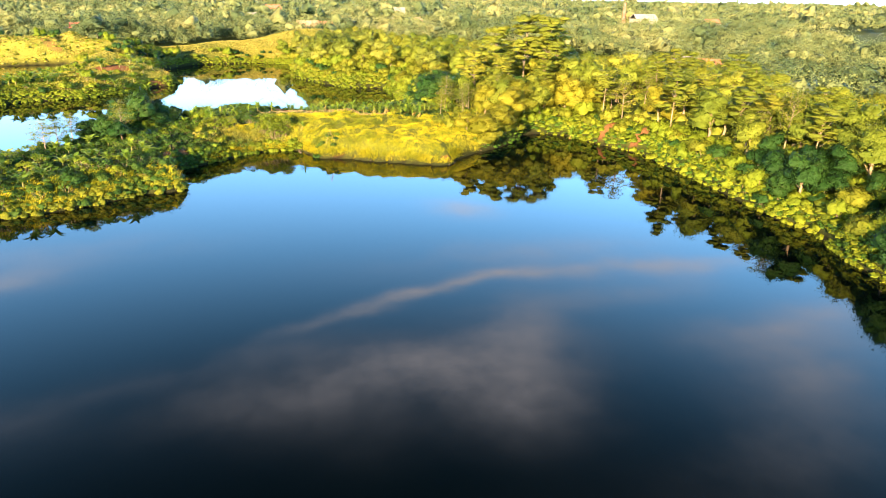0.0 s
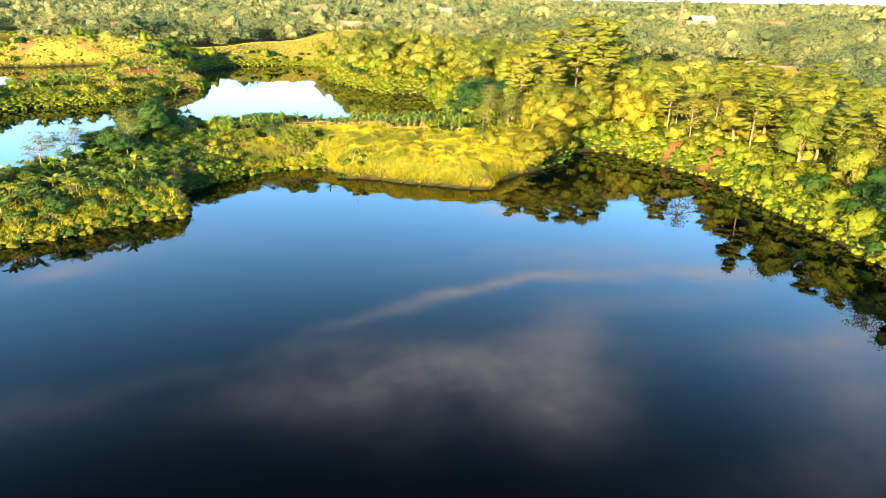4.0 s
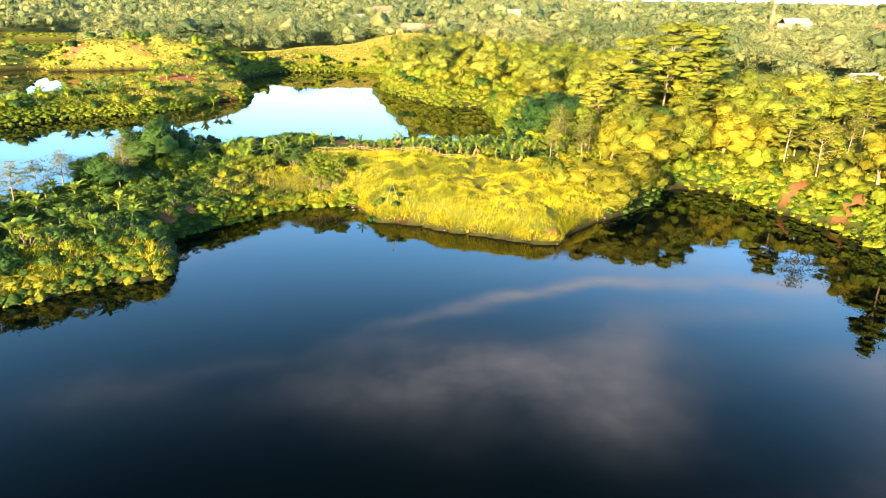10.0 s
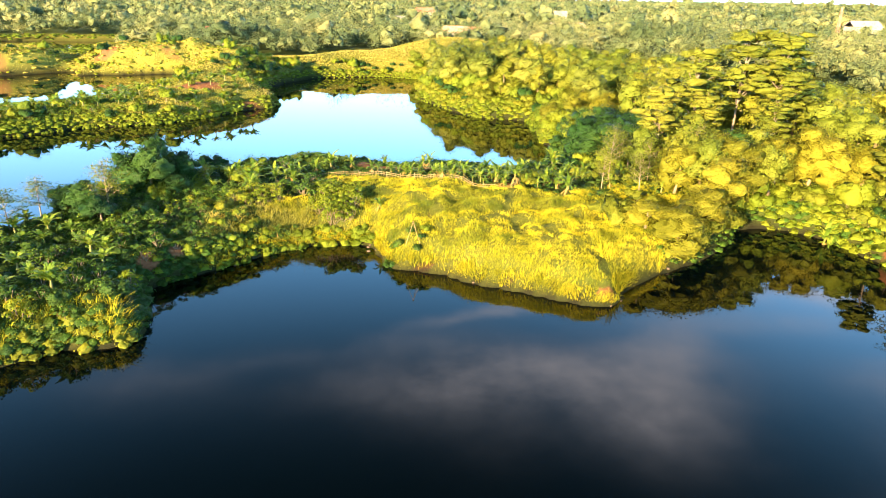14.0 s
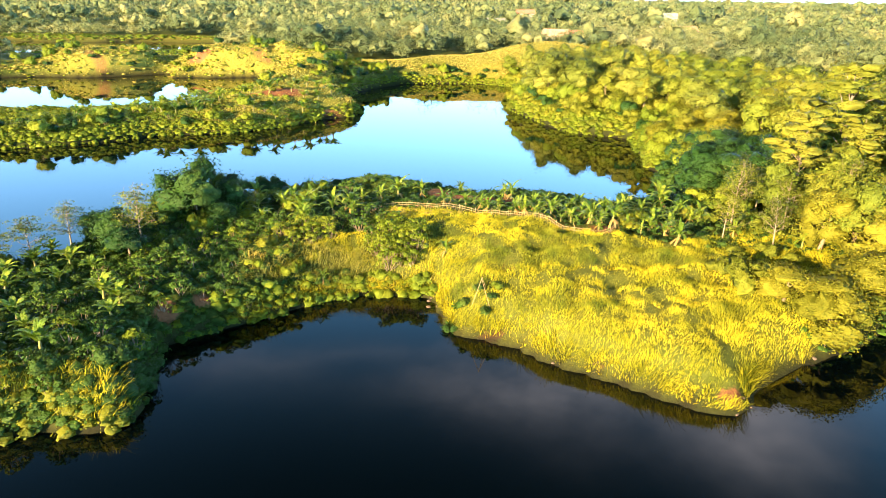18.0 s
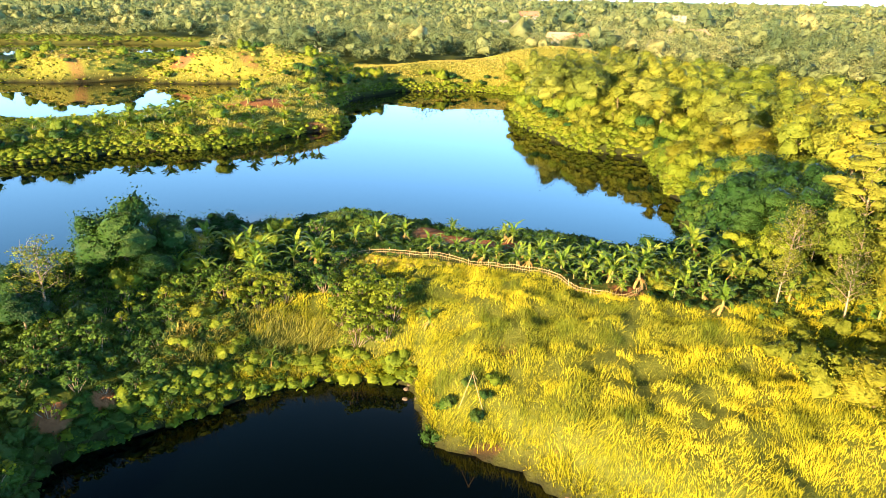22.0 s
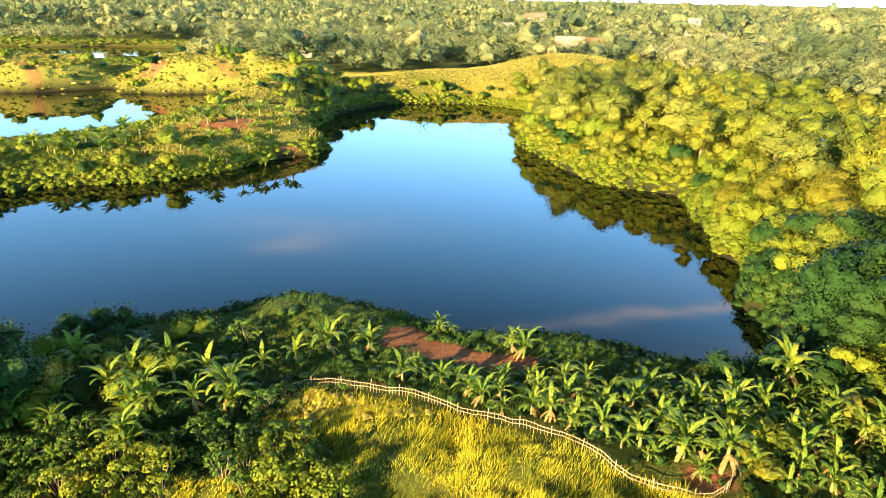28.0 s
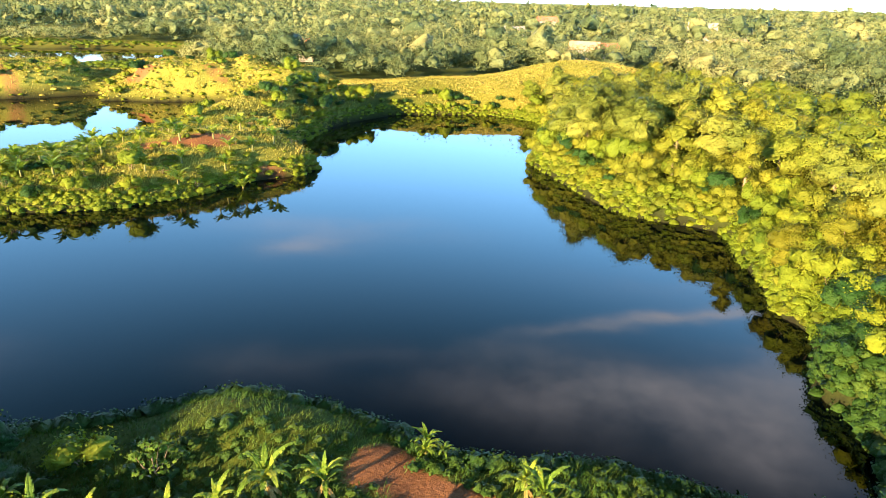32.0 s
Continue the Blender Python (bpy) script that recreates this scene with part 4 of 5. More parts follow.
# bananas of the garden behind the bamboo fence
GARDEN = [(19.4, 162.2, 1.25), (15.6, 155.8, 1.0), (18.2, 155.8, 0.95), (20.7, 154.7, 1.05), (23.3, 154.4, 1.15), (18.5, 154.2, 0.5), (23, 161.7, 1.1), (25.4, 161.5, 1.05), (27.9, 162.6, 1.05), (11, 158.3, 0.75), (12.3, 157.7, 0.75), (14.1, 157.3, 0.8), (17.7, 159.6, 0.9), (20.9, 158.4, 0.9), (22.7, 158.3, 0.8), (24.6, 159.4, 0.9), (31.1, 167.4, 1.2), (28.5, 156.4, 0.9), (29.6, 158, 0.9), (26.6, 153, 0.7)]
GARDEN += [(29.6, 154.1, 0.8), (10.1, 167.2, 0.9), (13.3, 163.1, 0.7), (15.1, 163.2, 0.75), (16.6, 162, 0.8), (14.4, 161.1, 0.7), (16.1, 160.0, 0.75), (11.4, 161.3, 0.65), (8.6, 160.4, 0.7), (6.2, 160.2, 0.75), (4.0, 161.4, 0.8), (-11, 156.6, 1.3), (-12.3, 158.4, 1.1), (-6.3, 165.3, 1.25), (-3.0, 166.2, 1.1), (2.2, 172.3, 0.7), (3.4, 172.0, 0.6), (-17.7, 160.3, 1.0), (-15.6, 151.8, 0.9), (-23.3, 154.5, 1.0)]
GARDEN += [(-20.3, 156, 1.0), (-17.0, 154, 1.0), (-24.7, 151.5, 0.9), (-20.5, 161, 0.9), (30.7, 151.1, 1.2), (-9.6, 139.4, 0.55), (-6.5, 138.5, 0.55), (3.5, 145, 0.7), (33, 163, 1.0), (35, 160, 0.9), (65.9, 143.5, 1.3), (57, 152, 1.1), (45, 152, 1.0), (48, 158, 1.1), (41, 160, 1.0), (38, 155, 0.9)]
GARDEN += [(-15.7, 150.6, 1.0), (-21.6, 151.8, 1.0), (-16.7, 158.8, 1.0), (2.2, 141.1, 0.5), (-7.3, 135.7, 0.4), (-14.5, 159.9, 1.0), (-16.9, 155.2, 1.1), (-25.4, 159.5, 1.1), (-19.7, 158.2, 1.0),
           (-10.9, 162.2, 0.8), (-8.4, 163.2, 0.8), (9.1, 168.3, 0.9), (25.8, 163.3, 1.0), (18.4, 160.9, 1.0), (20.6, 156.9, 0.8), (13.6, 156.4, 0.7), (8.9, 158.2, 0.6), (13.0, 161.9, 0.7), (-13.2, 155.4, 1.0), (-19, 148.5, 0.9), (-22.5, 147.2, 0.9)]
for x, y in scatter([(1, 160.6), (8, 158.6), (14.5, 155), (20, 152.4), (22.5, 153.5), (30, 152), (36, 158), (34, 168), (29, 166), (20, 164.5), (8, 163.6), (0, 163.5)], 1.75, 0.5, 60, 65)[:75]:
    if min(math.hypot(x - a, y - c) for a, c, q in GARDEN) > 1.15:
        GARDEN.append((x, y, rnd.uniform(0.5, 0.85)))
for x, y, s in GARDEN:
    TAKEN.append((x, y, 0.7 * s))
    BANANAS[rnd.integers(0, 4)].put(x, y, s * rnd.uniform(0.95, 1.05), rnd.uniform(0, 6.28))
for x, y in scatter([(-62, 98), (-24, 112), (-24, 128), (-34, 140), (-60, 140)], 3.0, 2.5, 60, 31)[:46]:
    if clear(x, y, 0.9):
        FARBANANAS[rnd.integers(0, 2)].put(x, y, rnd.uniform(0.75, 1.15), rnd.uniform(0, 6.28))
for x, y in ((-83, 236), (-78, 240), (-57.7, 233.8), (-52, 234), (-44, 241), (-43.6, 254.6), (-51.6, 266.5), (-60, 257), (-53, 249), (-88, 262), (-76, 255), (-72, 231), (-54, 239), (-49, 247), (-46, 250), (-58, 246), (-51, 256), (-63, 252), (-66, 246), (-48, 243), (-47, 259), (-62, 238), (-70, 262), (-56, 262)):
    FARBANANAS[rnd.integers(0, 2)].put(x, y, rnd.uniform(1.1, 1.5), rnd.uniform(0, 6.28))

for x, y in scatter([(-104, 206), (-72, 222), (-60, 232), (-72, 244), (-100, 232)], 3.4, 1.0, 40, 67)[:24]:
    if clear(x, y, 0.8):
        FARBANANAS[rnd.integers(0, 2)].put(x, y, rnd.uniform(1.1, 1.5), rnd.uniform(0, 6.28))
for x, y in scatter([(-108, 204), (-72, 220), (-66, 230), (-76, 240), (-106, 230)], 3.0, 1.0, 40, 68)[:40]:
    pick(SHRUBS[3:] + CASSAVAS + SHRUBS[2:3], x, y, 0.8, 1.2, 0.8)

# single trees and bushes
SINGLES = [(FICUS, -30.5, 152, 1.0, 1.0), (FICUS, -27.0, 154.5, 0.8, 0.95), (FICUS, -34.5, 153, 0.85, 0.95), (BROADS[1:2], -29.5, 157, 0.7, 1.0), (FICUS, -26, 149.5, 0.6, 0.8), (FICUS, -36, 156, 0.5, 1.0), (BARES, -24, 155, 0.5, 0.8), (BARES, -32, 141, 0.85, 0.85), (FICUS, -35, 140.5, 0.75, 0.9), (FICUS, -38.5, 143, 0.7, 0.8), (FICUS, -31.5, 137.5, 0.6, 0.9), (BARES, -42.4, 136, 0.8, 0.8), (BARES, -41.2, 141, 0.7, 0.8), (BARES, -43.2, 131, 0.8, 0.9), (GOLDS[:1], 42.3, 135.3, 1.2, 0.72), (GOLDS[:1], 38.5, 137.8, 0.9, 0.65), (GOLDS[:1], 46.5, 139.8, 1.1, 0.8)]
SINGLES += [(GOLDS, 51, 146, 1.1, 0.85), (GOLDS, 56, 151.8, 1.1, 1.0), (BIGBUSHES[:1], 41.5, 134.3, 0.75, 0.8), (BIGBUSHES[:1], 44.8, 137.2, 0.8, 0.8), (BIGBUSHES[:1], 48.5, 140.6, 0.8, 0.9), (BIGBUSHES[:1], 52.6, 145.0, 0.8, 0.9), (BIGBUSHES[1:2], 55.6, 150.6, 0.8, 0.9), (BIGBUSHES[1:2], 60, 151.6, 0.8, 0.9), (BROADS, 61, 152.5, 1.0, 1.15), (YSHRUBS, 35, 139, 1.35, 1.0), (YSHRUBS, 33.5, 143, 1.1, 1.0), (BARES, 36.5, 154, 0.75, 0.9), (BARES, 41, 150, 0.7, 0.9), (BARES, 39, 160, 0.85, 0.95), (BARES, 44, 156, 0.9, 0.95), (GOLDS, 47, 152, 0.9, 0.95)]
# FICUS at (43, 170) and (38.5, 173): dark leaves stand for shade
SINGLES += [(FICUS, 43, 170, 0.85, 0.9), (FICUS, 38.5, 173, 0.7, 0.8), (FEATHERS, 48, 165, 0.9, 1.0), (BROADS[1:2], 45, 162, 0.9, 1.2), (BARES, 42, 166, 0.8, 0.95), (BROADS, 50, 159, 0.95, 1.0), (GOLDS, 54, 155, 1.0, 1.0), (BARES, 43, 164, 0.7, 0.85), (FEATHERS[2:], 67, 181, 1.3, 1.05), (FEATHERS[2:], 74, 179, 1.35, 1.0), (FEATHERS[2:], 58, 177, 1.15, 1.05), (FEATHERS, 80, 193, 1.3, 1.0), (FEATHERS, 57, 170, 0.95, 0.95), (FEATHERS, 75, 177, 1.2, 1.0), (FEATHERS, 69, 170, 1.0, 1.0), (GOLDS, 70, 158, 1.0, 1.1)]
SINGLES += [(GOLDS, 64, 157, 0.9, 1.0), (GOLDS, 76, 154, 1.0, 1.0), (BARES, 85, 96, 1.0, 1.1), (BARES, 83.5, 101, 0.9, 1.1), (FEATHERS, 84, 108, 0.75, 0.9), (BARES, 86, 146, 0.9, 1.0), (FEATHERS, 83, 117, 0.8, 0.9), (FEATHERS, 87, 124, 0.75, 0.9), (FEATHERS, 86, 90, 0.8, 0.85), ([CONE], 38.5, 239.5, 1.0, 1.0), ([CONE], 29, 246, 0.55, 1.0), ([PALM], 39, 258, 1.0, 1.0), ([PALM], 50, 250, 1.0, 1.0), ([PALM], 30, 262, 0.8, 1.0), ([PALM], -22, 163, 0.45, 0.6), (SHRUBS[3:], -26, 165, 1.5, 0.9)]
SINGLES += [(SHRUBS[:1], -19, 166, 1.2, 1.0), (CASSAVAS, -14, 166, 1.3, 0.9), (SHRUBS[3:], 27, 168, 1.3, 0.8), (SHRUBS[3:], 31, 171, 1.4, 0.9), (SHRUBS[1:2], 5.6, 133.4, 0.8, 0.8)]
for kinds, x, y, s, tall in SINGLES:
    TAKEN.append((x, y, 1.2 * s))
    kinds[rnd.integers(0, len(kinds))].put(x, y, s, rnd.uniform(0, 6.28), 0.1, tall)
# thickets of the middle land
for cx, cy, r, kinds, n, lo, hi in ((-2.5, 146, 3.2, PALECASSAVAS, 20, 1.0, 1.3), (-14, 147.5, 3.6, PALECASSAVAS, 16, 0.8, 1.15), (-5, 150.3, 3.2, PALECASSAVAS + CASSAVAS, 13, 0.75, 1.05), (-10.5, 151.5, 2.6, CASSAVAS, 9, 0.7, 0.9), (-20, 148, 4.5, CASSAVAS, 18, 0.7, 1.0), (-24, 142, 5, CASSAVAS + PALECASSAVAS[1:], 18, 0.6, 0.9), (-17.5, 144.5, 3.0, YSHRUBS, 5, 0.6, 0.8), (-30, 148, 6.5, CASSAVAS, 26, 0.7, 1.1),
                                    (-28, 155, 6, SHRUBS, 14, 0.8, 1.1), (-22, 158, 5, SHRUBS, 10, 0.7, 1.0), (-8.5, 156.5, 2, CASSAVAS, 5, 0.8, 1.0), (-27, 133, 5, CASSAVAS, 18, 0.7, 1.0), (27, 157, 2.0, SHRUBS, 5, 0.5, 0.8), (25.5, 155, 1.2, YSHRUBS, 3, 0.45, 0.6),
                                    (-14, 138, 3.5, SHRUBS, 8, 0.4, 0.6), (-18, 134, 3.5, CASSAVAS, 8, 0.6, 0.8), (9, 135, 2.2, SHRUBS[:2], 5, 0.4, 0.6), (38, 146, 5, YSHRUBS, 9, 0.6, 1.0), (40, 170, 5, SHRUBS, 12, 0.8, 1.2)):
    for k in range(n):
        w, q = k * 2.399, r * math.sqrt((k + 0.5) / n)
        kinds[rnd.integers(0, len(kinds))].put(cx + q * math.cos(w), cy + q * math.sin(w), rnd.uniform(lo, hi), rnd.uniform(0, 6.28))
# the western spit and neck
for x, y in scatter([(-75, 90), (-18, 110), (-18, 128), (-36, 152), (-75, 150)], 2.1, 1.0, 60, 32)[:300]:
    pick(SHRUBS[1:2] + SHRUBS[3:] + CASSAVAS * 2 + PALECASSAVAS, x, y, 0.7, 1.3, 0.6)
for x, y in scatter([(-40, 134), (-34, 134), (-24, 150), (-22, 166), (-40, 168), (-42, 150)], 3.4, 1.5, 60, 44)[:36]:
    pick(BIGBUSHES[1:] + SHRUBS[2:], x, y, 0.5, 0.8, 1.0)
# eastern wood along both lakes
EAST = [(40, 20), (130, 20), (150, 330), (40, 345), (2, 335), (2, 240), (34, 232), (34, 178), (34, 162), (52, 150), (62, 151)]
for x, y in scatter([(9, 268), (30, 258), (38, 290), (38, 324), (17, 324), (9, 300)], 4.4, 2.5, 40, 35)[:56]:
    low = 0.62 if x < 13 else 0.8 if x < 17 else 0.95
    pick(DOMES, x, y, low, low + 0.22, 1.6)
# dark kinds here put the wood's shade into leaf colour
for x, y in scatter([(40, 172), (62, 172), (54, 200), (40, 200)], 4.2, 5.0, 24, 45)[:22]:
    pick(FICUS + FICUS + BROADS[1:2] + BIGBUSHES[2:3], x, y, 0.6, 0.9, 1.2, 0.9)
# dark kinds on this strip imitate a shaded bank by leaf colour
for x, y in scatter([(66, 44), (92, 44), (92, 98), (66, 98)], 2.6, 0.3, 12, 48)[:90]:
    pick(BIGBUSHES[3:] + SHRUBS[3:] + FICUS[1:] + BIGBUSHES[2:3], x, y, 0.6, 1.0, 0.9)
# only dark kinds for 165 < y < 198, to imitate shade there
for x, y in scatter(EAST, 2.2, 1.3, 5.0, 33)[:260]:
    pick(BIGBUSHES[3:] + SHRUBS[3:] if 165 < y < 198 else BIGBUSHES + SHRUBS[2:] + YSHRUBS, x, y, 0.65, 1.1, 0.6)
for x, y in scatter([(34, 198), (60, 198), (60, 234), (34, 234)], 2.6, 1.6, 20, 71)[:85]:
    pick(BIGBUSHES[:3] + YSHRUBS[:1] + GOLDS[:1] + BIGBUSHES[1:3], x, y, 0.7, 1.05, 0.9, 0.9)
for x, y in scatter([(5, 236), (60, 230), (60, 300), (5, 300)], 2.6, 1.9, 12, 34)[:150]:
    pick(BIGBUSHES[:3] + BIGBUSHES[:1] + YSHRUBS[:1], x, y, 0.8, 1.25, 0.75)
for x, y in scatter([(2, 232), (46, 232), (30, 262), (14, 300), (12, 335), (2, 335)], 1.8, 0.8, 2.6, 66)[:70]:
    pick(YSHRUBS + SHRUBS[:1] + BIGBUSHES[:2], x, y, 0.7, 1.0, 0.5, 0.9)
# mostly dark bushes: the shade of this shore given as leaf colour
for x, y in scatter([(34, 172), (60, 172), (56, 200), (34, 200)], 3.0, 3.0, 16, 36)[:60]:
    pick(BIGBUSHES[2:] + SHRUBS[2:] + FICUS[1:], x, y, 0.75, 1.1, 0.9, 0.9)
for x, y in scatter([(26, 244), (90, 236), (90, 330), (30, 330)], 4.6, 8.0, 60, 43)[:110]:
    pick(BROADS[:1] + LITES + GOLDLITES + DOMES[1:] + GOLDLITES, x, y, 0.8, 1.1, 1.8)
# dark trees near the middle lake carry shade in their colour
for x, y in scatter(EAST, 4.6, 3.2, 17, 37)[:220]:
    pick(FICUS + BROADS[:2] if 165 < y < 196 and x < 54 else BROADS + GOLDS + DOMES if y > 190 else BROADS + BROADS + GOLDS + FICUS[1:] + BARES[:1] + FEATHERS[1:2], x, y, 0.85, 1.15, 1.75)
for x, y in scatter([(76, 50), (100, 50), (100, 128), (76, 128)], 6.0, 5, 24, 38)[:36]:
    pick(FEATHERS[:2] + BROADS, x, y, 0.75, 1.0, 1.4)
for x, y in scatter([(34, 60), (110, 60), (150, 330), (30, 345)], 5.4, 17, 70, 39)[:300]:
    if math.hypot(x - 152, y - 232) > 16:
        pick(LITES + GOLDLITES if y > 190 else LITES + LITES + GOLDLITES + FEATHERS[1:2], x, y, 0.85, 1.15, 2.1)
# unseen trees along the eastern bank and over the western spit, added to cast shade
for x, y in scatter([(71, -40), (110, -40), (110, 52), (74, 52)], 7.0, 3, 40, 46)[:60]:
    pick(LITES + BROADS[2:], x, y, 1.1, 1.5, 2.2)
for x, y in scatter([(-90, 70), (-54, 96), (-48, 106), (-54, 126), (-62, 142), (-90, 140)], 6.0, 3, 60, 47)[:60]:
    pick(LITES + FICUS[:1], x, y, 0.95, 1.25, 2.0)
# peninsula and ridges
for x, y in scatter([(-110, 215), (-40, 235), (-36, 262), (-80, 290), (-112, 262)], 2.8, 0.8, 40, 40)[:190]:
    if x > -80 - 0.3 * (y - 250) and rnd.uniform(0, 1) < 0.6:
        pick(SHRUBS[:1] + YSHRUBS[1:] + CASSAVAS, x, y, 0.5, 0.85, 0.8)
for x, y in scatter([(-125, 184), (-86, 203), (-52, 230), (-60, 236), (-90, 216), (-125, 198)], 4.0, 0.8, 8, 73)[:20]:
    pick(BIGBUSHES[1:], x, y, 0.65, 0.95, 1.0, 0.9)
for x, y in scatter([(-75, 268), (-46, 268), (-42, 330), (-75, 330)], 4.2, 1.0, 30, 41)[:50]:
    pick(SHRUBS + YSHRUBS + BIGBUSHES[1:3], x, y, 0.7, 1.2, 1.3)
for x, y in scatter([(-112, 200), (-84, 205), (-84, 240), (-112, 262)], 4.5, 2, 40, 42)[:24]:
    pick(SHRUBS[3:] + SHRUBS[:1], x, y, 0.5, 0.8, 1.0)


for x, y in scatter([(-64, 285), (-48, 285), (-44, 322), (-62, 330)], 3.4, 0.6, 30, 69)[:40]:
    pick(SHRUBS[:1] + SHRUBS[2:] + BIGBUSHES[3:], x, y, 0.8, 1.2, 0.9)
for x, y in scatter([(-46, 322), (10, 322), (12, 342), (-40, 350)], 3.2, 0.5, 6, 70)[:34]:
    pick(SHRUBS + BIGBUSHES[1:2], x, y, 0.7, 1.1, 1.0)
for x, y in scatter([(-200, 298), (-84, 318), (-60, 350), (-84, 362), (-130, 350), (-200, 340)], 6.0, 0.5, 50, 72)[:40]:
    pick(SHRUBS + BIGBUSHES[1:], x, y, 0.7, 1.2, 1.2)


# ---- grass and low growth ----
def turf(name, mat, label, places, per, spread, height, width, seed, wind=(0.25, 0.35), category="grass"):
    r = np.random.default_rng(seed)
    off = r.normal(0, spread, (len(places) * per, 2))
    P = np.repeat(places, per, axis=0) + off
    k = (shore_distance(P[:, 0], P[:, 1]) > 0.05) & (r.uniform(0, 1, len(P)) > spots(P[:, 0], P[:, 1], SOILS) * 1.2)
    P, off = P[k], off[k] / spread * 0.38
    P3 = np.column_stack((P, ground_height(P[:, 0], P[:, 1]) - 0.03))
    tuft = 1 + 0.55 * wave(P[:, 0], P[:, 1], 4.5, seed + 1) + 0.45 * wave(P[:, 0], P[:, 1], 2.0, seed + 2) + 0.5 * wave(P[:, 0], P[:, 1], 11, seed + 3)
    sweep = 0.7 * wave(P[:, 0], P[:, 1], 6, seed + 4)
    nod = 0.6 * wave(P[:, 0], P[:, 1], 5, seed + 5)
    return tagged(new(name, quads(name, *blades(r, P3, height * np.clip(tuft, 0.5, 1.9), width, 0.2, (wind[0] + sweep, wind[1] + nod), off), mat)), label, category, kind="stuff")


def not_near(P, rows):
    k = np.ones(len(P), bool)
    for cx, cy, rx, ry in rows:
        k &= ((P[:, 0] - cx) / rx) ** 2 + ((P[:, 1] - cy) / ry) ** 2 > 1
    return P[k]


MEADOW = [(-12, 138), (-4, 141), (3, 141), (5, 133), (20, 127), (31, 123), (40, 133), (52, 144), (50, 158), (40, 158), (30, 150), (22, 151), (14, 153.5), (6, 157), (-6, 159), (-9, 152), (-16, 142), (-18, 134)]
meadow = off_trails(not_near(scatter(MEADOW, 0.42, 0.05, 99, 50, 1.2), [(-2.5, 146, 3.0, 3.0), (-14, 147.5, 3.2, 3.2), (-5, 150.3, 3.0, 2.8), (-10.5, 151.5, 2.6, 2.4)]), 0.62)
seam = np.minimum(np.abs(wave(meadow[:, 0], meadow[:, 1], 9, 301)), np.abs(wave(meadow[:, 0], meadow[:, 1] * 1.5, 13, 302)))
meadow = meadow[(seam > 0.03) | (wave(meadow[:, 0], meadow[:, 1], 15, 303) < 0.0)]
olive = wave(meadow[:, 0] * 0.6 + meadow[:, 1] * 0.5, meadow[:, 1] * 1.3, 10, 304) + 0.5 * wave(meadow[:, 0], meadow[:, 1], 4, 305) + 0.9 * hump(meadow[:, 0], meadow[:, 1], 16, 146, 9, 4, -0.3) - 0.5 * hump(meadow[:, 0], meadow[:, 1], 26, 131, 10, 7) > 0.33
turf("tall_grass", M_GRASS, "tall yellow-green grass bending over the sloping bank", meadow[~olive], 17, 0.25, 0.42, 0.030, 51)
turf("olive_grass", M_OLIVEGRASS, "darker olive-green grass in streaks across the bank", meadow[olive], 18, 0.25, 0.48, 0.032, 151)
west_meadow = scatter([(-18, 134), (-10, 138.5), (-3, 141.5), (3, 142), (-3, 145), (-12, 144.5), (-19, 141)], 0.6, 0.1, 99, 48)
turf("straw_grass", M_STRAW, "long straw-coloured tussocks bent over the bank", west_meadow, 10, 0.2, 0.95, 0.04, 49, (0.5, -0.2))
edge = scatter([(-64, 88), (-17, 108), (-14, 120), (-17, 135), (-4, 143), (4, 143), (8, 136), (30, 127), (36, 133), (33, 120), (-2, 120), (-16, 110), (-20, 100)], 0.34, 0.0, 0.9, 46, 0.8)
turf("hanging_grass", M_GRASS, "yellow grass hanging over the bank edge", edge, 12, 0.18, 0.8, 0.045, 47, (0.1, -0.7))
spit_front = scatter([(-64, 88), (-17, 111), (-17, 117), (-30, 114), (-64, 99)], 0.5, 0.05, 8, 52)
turf("tall_grass", M_GRASS, "sunlit yellow grass hanging over the water's edge", spit_front, 9, 0.2, 0.9, 0.045, 53)
north = scatter([(-34, 158), (-10, 158), (-6, 161), (8, 158), (20, 160), (36, 160), (37, 182), (-34, 182)], 0.42, 0.05, 99, 54)
turf("green_grass", M_GREENGRASS, "short green grass on the shaded lake edge", north, 6, 0.2, 0.36, 0.035, 55)
shady = scatter([(-24, 112), (-16, 112), (-16, 130), (-10, 139), (-14, 146), (-34, 152), (-44, 136), (-40, 120)], 0.7, 0.1, 99, 56)
turf("green_grass", M_GREENGRASS, "green undergrowth grass below the trees", shady, 4, 0.3, 0.55, 0.07, 57)
pen = scatter([(-140, 185), (-86, 200), (-40, 232), (-34, 262), (-80, 292), (-92, 275), (-125, 250)], 1.1, 0.1, 99, 58)
turf("tall_grass", M_STRAW, "yellow-green grass over the peninsula", pen[pen[:, 0] > -72 - 6 * wave(pen[:, 1], pen[:, 0], 14, 58)], 9, 0.5, 0.6, 0.09, 59)
turf("green_grass", M_OLIVEGRASS, "olive-green grass below the banana plants", pen[pen[:, 0] < -66], 6, 0.5, 0.6, 0.09, 159)
hill = scatter([(-48, 268), (-44, 330), (8, 328), (50, 345), (50, 385), (-40, 385), (-84, 345), (-86, 300), (-70, 275)], 1.25, 0.1, 99, 60)
turf("straw_grass", M_STRAW, "pale straw-coloured grass on the hillside", hill, 9, 0.6, 0.55, 0.12, 61)
cliff = scatter([(-200, 300), (-84, 320), (-84, 372), (-200, 372)], 1.5, 0.1, 99, 62)
turf("straw_grass", M_STRAW, "yellow grass over the earth cliffs", cliff, 10, 0.7, 0.7, 0.13, 63)


